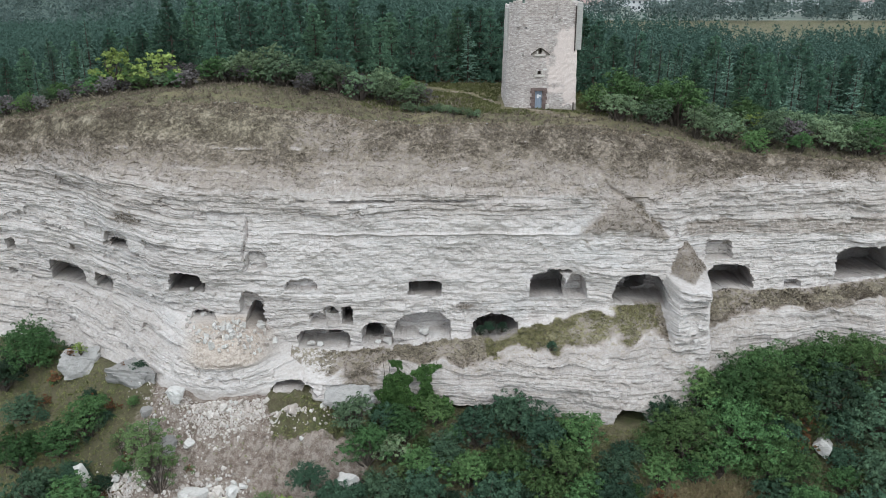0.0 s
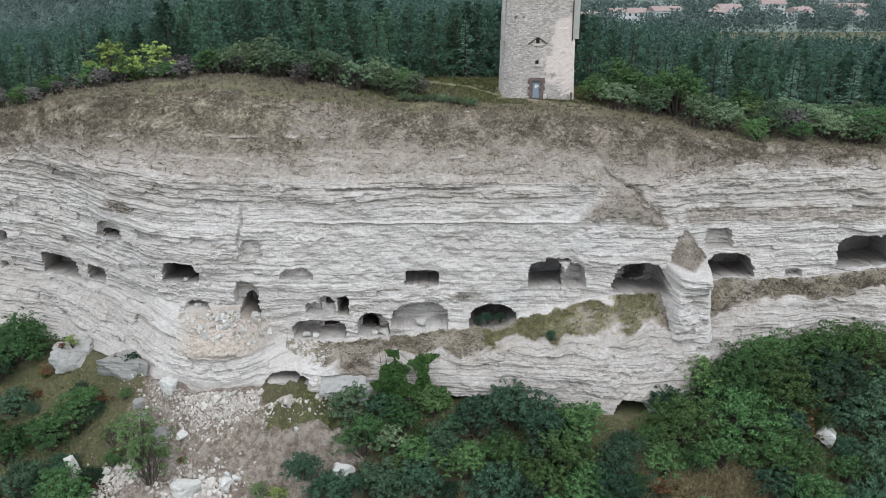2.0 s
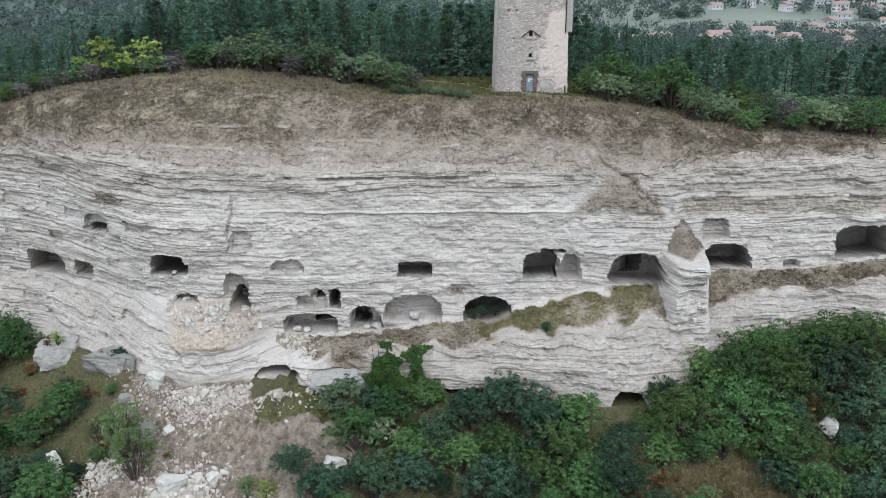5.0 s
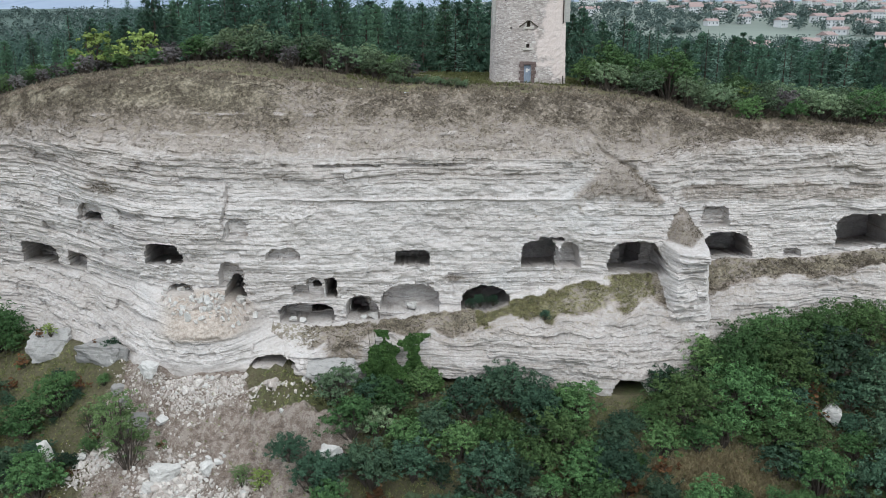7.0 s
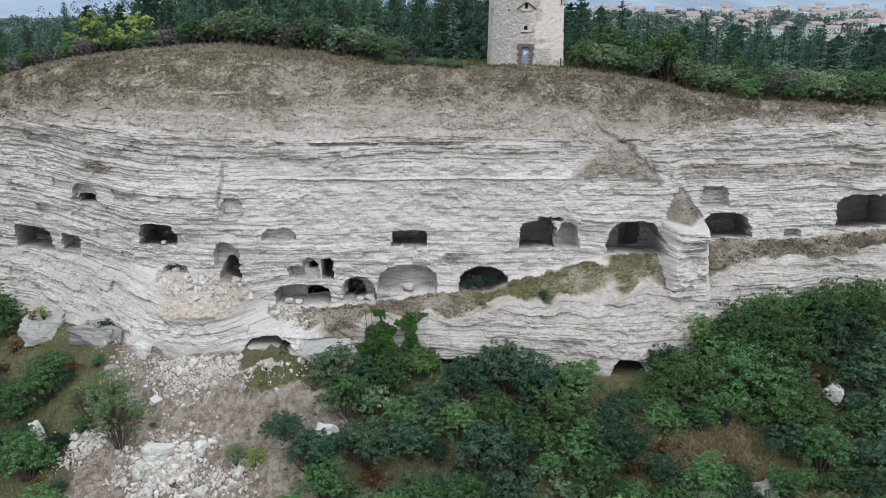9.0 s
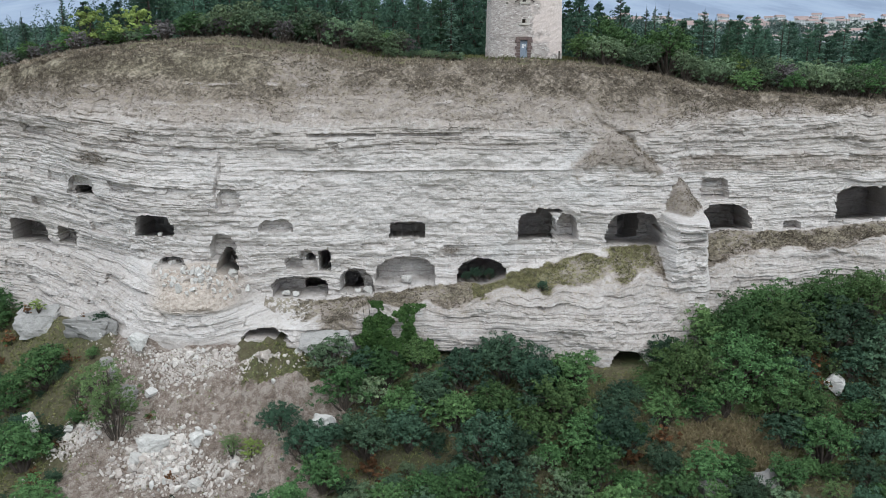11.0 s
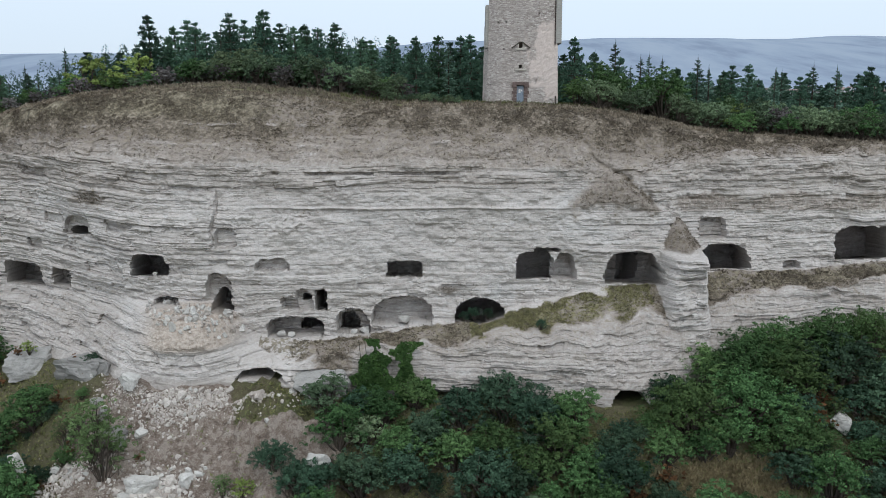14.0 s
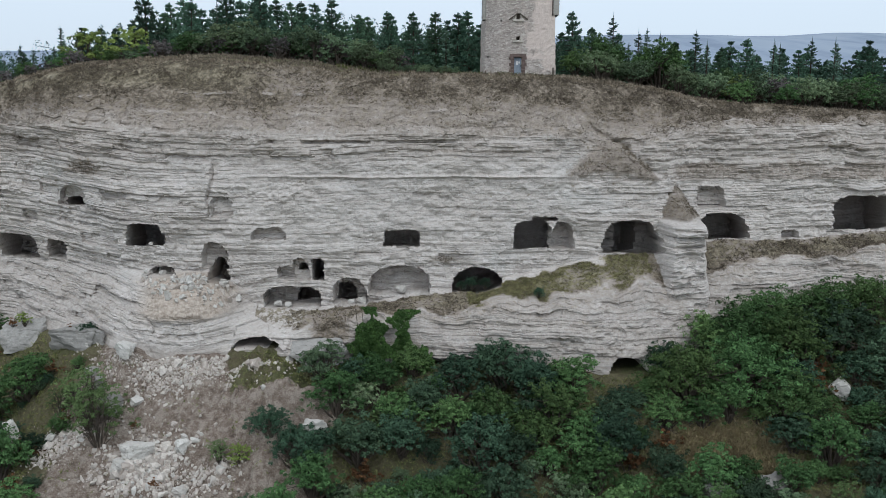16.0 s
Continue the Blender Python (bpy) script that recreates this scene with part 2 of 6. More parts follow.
def masonry_material():
    """Rough rubble masonry, part of it still under pale render."""
    m, t, b = material("rubble_masonry", 0.95)
    p = object_node(t, (0.85, 0.85, 2.1))
    w = t.nodes.new("ShaderNodeTexVoronoi")
    w.feature = "DISTANCE_TO_EDGE"
    w.inputs["Scale"].default_value = 6.2
    v = t.nodes.new("ShaderNodeTexVoronoi")
    v.inputs["Scale"].default_value = 6.2
    warp = t.nodes.new("ShaderNodeTexNoise")
    warp.inputs["Scale"].default_value = 3.0
    t.links.new(p, warp.inputs["Vector"])
    moved = t.nodes.new("ShaderNodeMix")
    moved.data_type = "VECTOR"
    moved.inputs[0].default_value = 0.18
    t.links.new(p, moved.inputs[4])
    t.links.new(warp.outputs["Color"], moved.inputs[5])
    t.links.new(moved.outputs[1], w.inputs["Vector"])
    t.links.new(moved.outputs[1], v.inputs["Vector"])
    sep = t.nodes.new("ShaderNodeSeparateColor")
    t.links.new(v.outputs["Color"], sep.inputs[0])
    stones = ramp_node(t, sep.outputs[0], [(0.0, (0.38, 0.33, 0.305)), (0.3, (0.48, 0.425, 0.395)), (0.7, (0.58, 0.525, 0.49)), (1.0, (0.72, 0.68, 0.645))])
    joint = ramp_node(t, w.outputs["Distance"], [(0.0, grey(0.5)), (0.10, grey(0.0))])
    col = mix_node(t, joint, stones, (0.42, 0.37, 0.335))
    n = noise_node(t, object_node(t), 0.7, 6, 0.65)
    sx = t.nodes.new("ShaderNodeSeparateXYZ")
    t.links.new(object_node(t), sx.inputs[0])
    # the render survives on one half, and thins out towards the top and the bottom
    side = maths(t, "MULTIPLY", sx.outputs["X"], 0.16)
    level = maths(t, "ABSOLUTE", maths(t, "SUBTRACT", sx.outputs["Z"], 4.4), 0)
    level = maths(t, "MULTIPLY", maths(t, "MAXIMUM", maths(t, "SUBTRACT", level, 2.6), 0.0), -0.35)
    cover = maths(t, "ADD", maths(t, "ADD", maths(t, "MULTIPLY", n, 1.5), side), level)
    coat = ramp_node(t, cover, [(0.80, grey(0.0)), (0.98, grey(1.0))])
    fine = noise_node(t, object_node(t), 6.0, 5, 0.7)
    render_coat = ramp_node(t, fine, [(0.3, (0.59, 0.505, 0.465)), (0.7, (0.69, 0.605, 0.56))])
    col = mix_node(t, coat, col, render_coat)
    t.links.new(col, b.inputs["Base Color"])
    hgt = mix_node(t, coat, ramp_node(t, w.outputs["Distance"], [(0.0, grey(0.0)), (0.15, grey(1.0))]), fine)
    bump_node(t, b, hgt, 0.07, 0.8)
    return m


ROCK = rock_material()
GROUND = ground_material()
BARK = bark_material()
STONE = stone_material("broken_limestone", (0.42, 0.37, 0.33), (0.66, 0.62, 0.575))
PALE_STONE = stone_material("pale_limestone", (0.50, 0.48, 0.45), (0.64, 0.625, 0.595))
# Both pine colours are lifted to mimic haze, the distant one bluer too.
PINE = leaf_material("dark_pine_needles", (0.066, 0.128, 0.092), (0.122, 0.208, 0.142), (0.115, 0.19, 0.105))
PINE_FAR = leaf_material("hazed_distant_pine_needles", (0.068, 0.125, 0.100), (0.116, 0.192, 0.148), (0.105, 0.175, 0.115))
FIR = leaf_material("blue_green_needles", (0.10, 0.175, 0.135), (0.165, 0.25, 0.185))
LEAF = leaf_material("green_leaves", (0.056, 0.116, 0.046), (0.108, 0.206, 0.075), (0.128, 0.178, 0.062))
LEAF_DULL = leaf_material("dull_green_leaves", (0.038, 0.075, 0.049), (0.067, 0.121, 0.072), (0.080, 0.119, 0.066))
LEAF_CREST = leaf_material("grey_green_leaves", (0.098, 0.152, 0.088), (0.155, 0.220, 0.122), (0.175, 0.22, 0.115))
LEAF_THIN = leaf_material("thin_green_leaves", (0.085, 0.135, 0.055), (0.15, 0.21, 0.085))
LEAF_LIME = leaf_material("yellow_green_leaves", (0.185, 0.255, 0.07), (0.32, 0.40, 0.12))
IVY = leaf_material("ivy_leaves", (0.055, 0.115, 0.036), (0.115, 0.205, 0.06))
DRY = leaf_material("dry_scrub", (0.175, 0.145, 0.112), (0.37, 0.315, 0.245))
TWIG = leaf_material("grey_twigs", (0.11, 0.10, 0.10), (0.20, 0.185, 0.18))
RUST = leaf_material("withered_leaves", (0.10, 0.05, 0.025), (0.22, 0.12, 0.06))
GRASS = leaf_material("tired_grass", (0.095, 0.112, 0.043), (0.23, 0.225, 0.10))
TERRACE_GRASS = leaf_material("terrace_grass", (0.15, 0.150, 0.072), (0.34, 0.31, 0.17))
MASONRY = masonry_material()

# ---- noise on arrays ----
def lattice(ix, iy, seed):
    with np.errstate(over="ignore"):
        h = ix.astype(np.uint32) * np.uint32(374761393) + iy.astype(np.uint32) * np.uint32(668265263) + np.uint32(seed * 362437 + 101)
        h = (h ^ (h >> np.uint32(13))) * np.uint32(1274126177)
        h = (h ^ (h >> np.uint32(15))) * np.uint32(2246822519)
        return (h ^ (h >> np.uint32(16))).astype(np.float64) / 4294967295.0


def value_noise(x, y, seed=0):
    """Smooth noise from 0 to 1."""
    x, y = np.broadcast_arrays(np.asarray(x, float) + 4000, np.asarray(y, float) + 4000)
    ix, iy = np.floor(x).astype(np.int64), np.floor(y).astype(np.int64)
    fx, fy = x - ix, y - iy
    fx, fy = fx * fx * (3 - 2 * fx), fy * fy * (3 - 2 * fy)
    a, b = lattice(ix, iy, seed), lattice(ix + 1, iy, seed)
    c, d = lattice(ix, iy + 1, seed), lattice(ix + 1, iy + 1, seed)
    return (a * (1 - fx) + b * fx) * (1 - fy) + (c * (1 - fx) + d * fx) * fy


def fbm(x, y, octaves=4, seed=0):
    """Layered noise, about -1 to 1."""
    total, size = 0.0, 1.0
    for k in range(octaves):
        total = total + size * (2 * value_noise(np.asarray(x) * 2 ** k, np.asarray(y) * 2 ** k, seed + 17 * k) - 1)
        size *= 0.5
    return total


def curve(points, blur=1.5):
    """A rounded line through a few (x, value) points."""
    px, pv = zip(*points)
    return lambda x: sum(np.interp(np.asarray(x, float) + o * blur, px, pv) for o in (-1, -0.5, 0, 0.5, 1)) / 5


def step(a, b, v):
    u = np.clip((np.asarray(v, float) - a) / (b - a), 0, 1)
    return u * u * (3 - 2 * u)


# ---- the plan of the cliff: lines along x ----
TOE_Y = curve([(-60, 84), (-45, 80), (-38, 76.5), (-32, 72), (-25, 67.2), (-20, 66.2), (-15, 67.6), (-11, 66.3), (-5, 66.7), (2, 66), (8, 65.5), (13, 64.5), (17, 63.4), (22, 65), (27, 68), (33, 68.4), (40, 69), (60, 72)])
TOE_Z = curve([(-60, 11), (-38, 12), (-30, 12.5), (-25, 12.1), (-20, 11.8), (-11, 11.5), (2, 11.2), (17, 10.9), (22, 11.8), (27, 13.8), (33, 15), (40, 16), (60, 16)])
LIP_Y = curve([(-60, 86), (-45, 82), (-38, 78.5), (-32, 75.2), (-25, 70.2), (-21, 68.4), (-18, 68.6), (-14.5, 70.2), (-11, 66.8), (-5, 67.4), (2, 66.9), (8, 66.5), (13, 65.8), (17, 65.8), (22, 67.4), (27, 69.2), (33, 69.5), (40, 70), (60, 73)], 0.8)
LIP_Z = curve([(-60, 16), (-38, 17.2), (-25, 17.3), (-18, 16.9), (-15, 14.4), (-11, 13.4), (-8, 14.4), (-5, 15), (2, 15.4), (8, 16.2), (13, 16.6), (17, 17.2), (22, 17.8), (27, 18.6), (33, 19.2), (40, 20), (60, 19)], 0.8)
FOOT_Y = curve([(-60, 87), (-45, 82.6), (-38, 79.2), (-32, 76), (-26, 72.2), (-20, 71.4), (-11, 71), (2, 71.1), (13, 71), (17, 69.9), (21, 69.8), (24, 71.1), (33, 71.6), (40, 72.4), (60, 75.5)], 0.8)
FOOT_Z = curve([(-60, 17), (-38, 18), (-25, 18.2), (-18, 17.8), (-15, 15.2), (-11, 14.9), (-5, 15.2), (-1.5, 16.1), (2, 16.5), (8, 17.6), (13, 18.8), (17, 19.7), (22, 20.2), (27, 20.8), (33, 20.7), (40, 21.3), (60, 21)], 0.8)
TOP_Y = curve([(-60, 86.5), (-45, 82), (-38, 78), (-32, 74.3), (-25, 72), (-15, 71.4), (-5, 71.2), (13, 71), (17, 70.9), (27, 72.2), (40, 73), (60, 76)])
TOP_Z = curve([(-60, 28), (-45, 29.5), (-38, 30.6), (-30, 30.7), (-20, 29.9), (2, 30), (12, 29.6), (17, 28.6), (22, 29.6), (27, 30.5), (40, 30.8), (60, 29)])
CREST_Y = curve([(-60, 92), (-45, 86), (-38, 82), (-32, 79), (-20, 79), (-11, 77.5), (-5, 77), (13, 77), (17, 76.5), (22, 76), (27, 75.6), (40, 75.6), (60, 79)])
CREST_Z = curve([(-60, 31), (-45, 33.8), (-38, 35.4), (-32, 36.3), (-20, 37), (-11, 36), (-5, 35.3), (13, 35.1), (17, 34.6), (22, 33.8), (27, 32.7), (40, 31.9), (60, 30.4)])

# caves: x from, x to, floor, top, depth, roundness of the top (large: square)
CAVES = [
    (-41.2, -36.5, 18.0, 20.3, 5.0, 7), (-35.2, -33.0, 18.3, 20.1, 2.2, 5), (-32.4, -30.5, 23.6, 24.25, 5.0, 5), (-32.9, -29.7, 23.6, 25.3, 0.8, 3),
    (-25.6, -22.3, 20.35, 22.25, 8.5, 6), (-23.8, -21.4, 17.4, 18.4, 2.5, 4), (-19.0, -16.8, 18.4, 20.7, 1.3, 3), (-18.6, -16.7, 16.6, 19.2, 6.5, 2),
    (-18.1, -16.2, 22.9, 24.6, 0.7, 3), (-14.6, -11.6, 20.9, 22.0, 1.1, 3), (-12.5, -11.1, 17.4, 18.6, 1.4, 3), (-11.3, -9.75, 17.35, 19.35, 1.0, 2.4),
    (-10.7, -9.9, 18.1, 18.75, 5.0, 6), (-9.5, -8.5, 17.4, 19.25, 7.0, 12), (-3.2, -0.15, 20.3, 21.7, 5.5, 9),
    (8.1, 11.3, 20.1, 22.45, 7.5, 5), (11.3, 13.35, 20.05, 22.3, 2.6, 3), (9.7, 11.9, 22.4, 22.75, 2.0, 9),
    (15.8, 20.4, 19.75, 22.6, 6.5, 3.2), (18.1, 19.4, 19.9, 21.9, 11, 9), (24.2, 28.8, 20.85, 22.95, 8.0, 3.2), (24.3, 26.7, 23.5, 25.3, 1.2, 5),
    (36.7, 42.5, 21.5, 24.4, 8.5, 5), (32.0, 33.5, 20.8, 21.55, 1.2, 4),
    (-13.8, -8.8, 14.95, 16.75, 3.2, 4), (-11.1, -8.9, 15.1, 16.5, 9.0, 6), (-7.75, -4.75, 15.2, 17.6, 2.0, 2.6), (-7.5, -5.9, 15.3, 16.75, 7.5, 3),
    (-4.6, 0.8, 16.1, 18.6, 2.4, 2.8), (2.7, 7.1, 16.5, 18.4, 10.0, 2.2), (-46.2, -44.9, 20.7, 22.1, 3.0, 4), (-46.6, -46.0, 17.7, 18.5, 2.0, 6),
]
# a dovecote wall: rows of square holes at the back of one chamber
CAVES += [(-34.75 + 0.42 * i, -34.53 + 0.42 * i, 18.75 + 0.4 * k, 18.97 + 0.4 * k, 2.9, 9) for i in range(4) for k in range(3)]
# overhangs at the foot
HOLLOWS = [(-15.9, -11.4, 12.1, 13.15, 6.0, 1.6), (15.0, 18.4, 9.6, 12.2, 5.0, 2.5), (-2.5, 6.0, 10.4, 11.9, 1.6, 3)]


def hollow_depth(x, z, rows, seed):
    """How far the caves go into the rock at (x, z), how far their floors lie below the sill, and how far the rooms widen behind their mouths."""
    depth, sunk, widen = np.zeros_like(x), np.zeros_like(x), np.zeros_like(x)
    wob_x = 0.10 * fbm(x * 1.7, z * 1.7, 3, seed)
    wob_z = 0.10 * fbm(x * 1.3, z * 2.1, 3, seed + 5)
    for x0, x1, z0, z1, deep, p in rows:
        u = np.abs((x + wob_x - (x0 + x1) / 2) / ((x1 - x0) / 2))
        v = (z + wob_z - z0) / (z1 - z0)
        inside = (u < 1) & (v > 0) & (v < (1 - np.clip(u, 0, 1) ** p) ** (1 / p))
        deeper = inside & (deep > depth)
        sunk = np.where(deeper, (0.26 * max(deep - 3, 0)) * (1 - np.clip(v, 0, 1) * 1.5), sunk)
        widen = np.where(deeper, (x - (x0 + x1) / 2) * min(max(deep - 3, 0) * 0.13, 0.75), widen)
        depth = np.where(deeper, deep * (0.93 + 0.07 * u), depth)
    return depth, sunk, widen


def bed_level(x, z):
    """The height of a point within the pile of beds: flat in the middle, folded at the headland, wavy in the east."""
    low = step(20.5, 16.5, z)
    fold = 0.11 * np.clip(-24 - x, 0, 15) + low * (0.09 * np.clip(-20 - x, 0, 9) + 0.16 * np.clip(x + 19, 0, 6) * step(-3, -9, x))
    wave = 0.15 * step(20, 25, x) * np.sin(x / 1.7 + 0.8 * np.sin(x / 3.1))
    return z - fold - wave + 0.30 * fbm(x / 16, z / 30, 2, 3) + 0.055 * fbm(x / 1.5, z * 0.5, 4, 4)


def beds(x, z):
    """Relief of the bedding on a sheet of rows and columns, and the tone of each bed: hard beds stand out, soft partings are cut back, joints run across."""
    level = bed_level(x, z)
    out, tone = np.zeros_like(x), np.zeros_like(x)
    for thick, stand, notch, seed in ((1.0, 0.22, 0.085, 11), (0.44, 0.17, 0.075, 12), (0.23, 0.10, 0.05, 13)):
        q = level / thick + 0.8 * value_noise(level * 0.35 / thick, 0 * level, seed)
        k = np.floor(q).astype(np.int64)
        f, k = q - k, k + 900
        zero = 0 * k
        wide = (0.9 + 2.6 * lattice(k, zero, seed + 1)) * (0.5 + thick)
        j = np.floor(x / wide + 9 * lattice(k, zero + 4, seed + 2) + 0.10 * fbm(x * 0.8, z * 2.0, 2, seed + 3)).astype(np.int64) + 3000
        out = out + stand * (0.45 * lattice(k, zero + 7, seed) + 0.45 * lattice(j, k, seed + 4) + 0.55 * value_noise(x / 3.0, k * 3.3, seed + 8) - 0.70)
        worn = step(0.42, 0.66, 0.65 * value_noise(x / (3 * thick + 0.6), k * 3.7, seed + 5) + 0.35 * value_noise(x / 0.45, k * 1.9, seed + 15))
        out = out - notch * worn * step(0.30, 0.05, f) - 0.5 * notch * step(0.72, 1.0, f)
        joint = np.zeros_like(x)
        joint[:, 1:] = (j[:, 1:] != j[:, :-1]) & (k[:, 1:] == k[:, :-1])
        out = out - 0.45 * notch * joint * (lattice(j, k, seed + 6) > 0.62)
        # pieces that have dropped out
        out = out - 1.0 * stand * (lattice(j, k, seed + 7) > 0.92)
        tone = tone + (0.55 * thick + 0.12) * (1.3 * lattice(k, zero + 9, seed) + 0.7 * value_noise(x / 5, k * 2.7, seed + 9) + 0.25 * lattice(j, k, seed + 10) - 1.12)
    calm = (1 - step(13, 17, np.abs(x + 1))) * step(19, 22, z) * (1 - step(27.4, 28.2, z))
    wild = 1 + 0.55 * step(-23, -27, x)
    relief = out * (1 - 0.70 * calm) * wild + 0.085 * fbm(x / 0.8, z / 0.45, 4, 15) + 0.10 * step(0.15, 0.6, fbm(x / 4.0, z / 2.5, 3, 17)) * fbm(x / 0.35, z / 0.3, 3, 18) + 0.09 * calm * fbm(x / 1.3, z / 1.0, 3, 16)
    return relief, np.clip(0.5 + 0.55 * tone * (1 - 0.4 * calm) + 0.12 * fbm(x / 1.1, z / 0.5, 3, 19), 0, 1), level


def buttress(x, z):
    """The rock pillar that stands out between two caves, with its cone of debris."""
    off = np.abs(x - 22.1)
    width = np.clip(1.75 + 0.10 * (21.8 - z), 0.7, 3.4)
    shaft = 66.6 - 0.07 * np.clip(20 - z, 0, 9) + np.where(x < 22.1, 15.0, 8.0) * np.clip(off / width - 0.66, 0, 3) ** 1.5
    cone = 67.1 + 1.32 * np.clip(z - 22.4, 0, 9) + 1.75 * off
    top = step(22.3, 22.8, z)
    return shaft * (1 - top) + cone * top


def cliff_sheet(x, rows):
    """Points of the cliff: columns along x, rows from the toe over the terrace and the face to the crest."""
    knots_y = [TOE_Y(x), LIP_Y(x), FOOT_Y(x), TOP_Y(x), CREST_Y(x)]
    knots_z = [TOE_Z(x), LIP_Z(x), FOOT_Z(x), TOP_Z(x), CREST_Z(x)]
    knots_z[2] = np.maximum(knots_z[2], knots_z[1] + 0.3)
    X, Y, Z, S = [], [], [], []
    for k, n in enumerate(rows):
        for i in range(n if k < 3 else n + 1):
            u = i / n
            y = knots_y[k] * (1 - u) + knots_y[k + 1] * u
            z = knots_z[k] * (1 - u) + knots_z[k + 1] * u
            if k == 0:
                y = y - 0.9 * np.sin(math.pi * u) * step(-30, -20, x) * (1 - 0.6 * step(-14, -9, x))
            if k == 2:
                y = y - 0.35 * np.sin(math.pi * u) * (1 - step(20, 26, x))
            if k == 3:
                z = z + 0.9 * np.sin(math.pi * u ** 0.8) * (1 - 0.6 * step(18, 27, x))
            X.append(x), Y.append(y), Z.append(z), S.append(np.full_like(x, k + u))
    X, Y, Z, S = (np.array(a) for a in (X, Y, Z, S))
    rock = np.where(S < 1, 1, 0) + np.where((S >= 2) & (S < 3), 1, 0)
    flat_rows = (S >= 1) & (S < 2) & (X > -14.5)
    rock = np.where((S >= 1) & (S < 2) & (X <= -25), 1, rock)
    slope = step(3.0, 3.25, S)
    relief, tone, bed_z = beds(X, Z)
    # the big shapes: bulges and hollows of some metres
    Y = Y + (0.55 * fbm(X / 9, Z / 7, 3, 21) + 0.18 * fbm(X / 1.6, Z / 1.6, 4, 22)) * (1 - 0.5 * slope)
    face = step(0.05, 0.3, S) * (1 - step(2.95, 3.2, S)) * np.where(flat_rows, 0.75 - 0.65 * step(1.25, 1.5, S), 1)
    fall = np.exp(-((X + 19.8) / 3.7) ** 4) * step(14.3, 15.3, Z) * (1 - step(17.6, 18.4, Z)) * (S < 2.05)
    relief = relief * (1 - 0.92 * fall)
    # a fan of debris on the face, and the gully that feeds it
    wander = 0.5 * fbm(X / 1.2, Z / 1.2, 3, 27)
    gully_x = np.interp(-Z, (-33.6, -30.8, -29.2, -26.2), (11.6, 14.5, 16.9, 20.4)) + 0.5 * wander
    fan_left = np.interp(-Z, (-30.6, -29.4, -25.9), (15.6, 14.6, 11.2)) + wander
    fan = step(-0.4, 1.8, X - fan_left + 1.1 * wander) * step(-0.3, 0.5, gully_x + 0.1 - X) * step(24.9, 26.9, Z + 1.6 * wander) * step(31.0, 29.8, Z) * (S > 2)
    gully = (0.65 + 0.35 * value_noise(X / 0.7, Z / 0.7, 36)) * np.exp(-((X - gully_x - 0.2 + wander) / 0.42) ** 2) * step(26.3, 27.0, Z) * step(33.6, 32.8, Z) * (S > 2)
    Y = Y - relief * face * (1 - 0.85 * fan) - 0.30 * relief * slope * (1 - step(3.3, 3.6, S)) - 0.12 * fan * np.clip(30.2 - Z, 0, 3.6) + 0.32 * gully
    loose = np.maximum(np.where(flat_rows, 1.0, 0.0), slope)
    Y = Y + 0.10 * loose * fbm(X / 0.5, Z / 0.35, 3, 26)
    Z = Z + np.where(flat_rows | (S > 3), 0.16 * fbm(X / 1.1, Y / 1.1, 4, 23), 0) + 0.35 * slope * (1 - step(3.7, 4, S)) * fbm(X / 4, S * 3, 3, 24)
    # pale ledges that break through the scrub of the upper slope
    ledge = np.zeros_like(X)
    for level, left, right in ((33.6, -36, -8), (34.0, 1, 13), (32.6, -16, -6), (31.9, -34, 6)):
        band = np.exp(-((Z - level - 0.3 * fbm(X / 8, 0 * X, 2, 40)) / 0.13) ** 2)
        ledge = np.maximum(ledge, band * step(left, left + 2, X) * (1 - step(right - 2, right, X)) * step(0.5, 0.75, value_noise(X / 1.5, Z, 41)))
    Y = Y - 0.16 * ledge * slope
    Z = Z + 0.32 * np.exp(-((S - 1) / 0.26) ** 2) * fbm(X / 2.3, 0 * X, 4, 30) * (X > -9)
    tone = np.clip(tone - 0.38 * (S < 1.1) * step(-12, -8, X), 0, 1)
    pillar = buttress(X, Z) + np.where(Z < 22.4, 0.45, 0.22) * fbm(X / 1.3, Z / 2.0, 3, 25) - np.where(Z < 22.2, 1.9, 0.15) * relief
    on_pillar = (pillar < Y) & (S > 0.2) & (S < 2.9)
    Y = np.where(on_pillar, pillar, Y)
    # where debris and scrub lie
    ragged = S + 0.22 * fbm(X / 1.7, S * 2.2, 4, 28)
    edge = 1.08 + 0.14 * step(3, 8, X) * step(21, 19, X)
    walked = 1 - 0.85 * step(1.80, 1.90, S + 0.1 * fbm(X / 1.2, 0 * X, 2, 44)) * step(16.5, 15, X)
    soil = np.where(flat_rows, 0.95 * step(edge - 0.2, edge + 0.1, ragged) * walked * step(-11.5, -9, X + 2 * (ragged - S)), 0.0)
    soil = np.maximum(soil, 0.52 * step(0.7, 0.95, ragged) * (S < 1.6) * (X > -9))
    soil = np.maximum(soil, 0.95 * np.exp(-((X + 7.6) / 2.2) ** 2) * step(0.35, 0.6, ragged) * (S < 1.3))
    soil = np.maximum(soil, 0.75 * step(2.84, 3.06, S) + 0.22 * step(3.05, 3.35, S))
    soil = np.maximum(soil, 0.75 * step(24.8, 25.4, X) * step(0.9, 1.2, ragged) * (1 - step(1.9, 2.0, S)))
    soil = np.maximum(soil, 0.95 * np.maximum(fan, gully))
    soil = np.maximum(soil, 0.85 * on_pillar * step(22.5, 23.0, Z))
    soil = np.maximum(soil, 0.52 * step(25.0, 29.5, Z) * (S < 3.2))
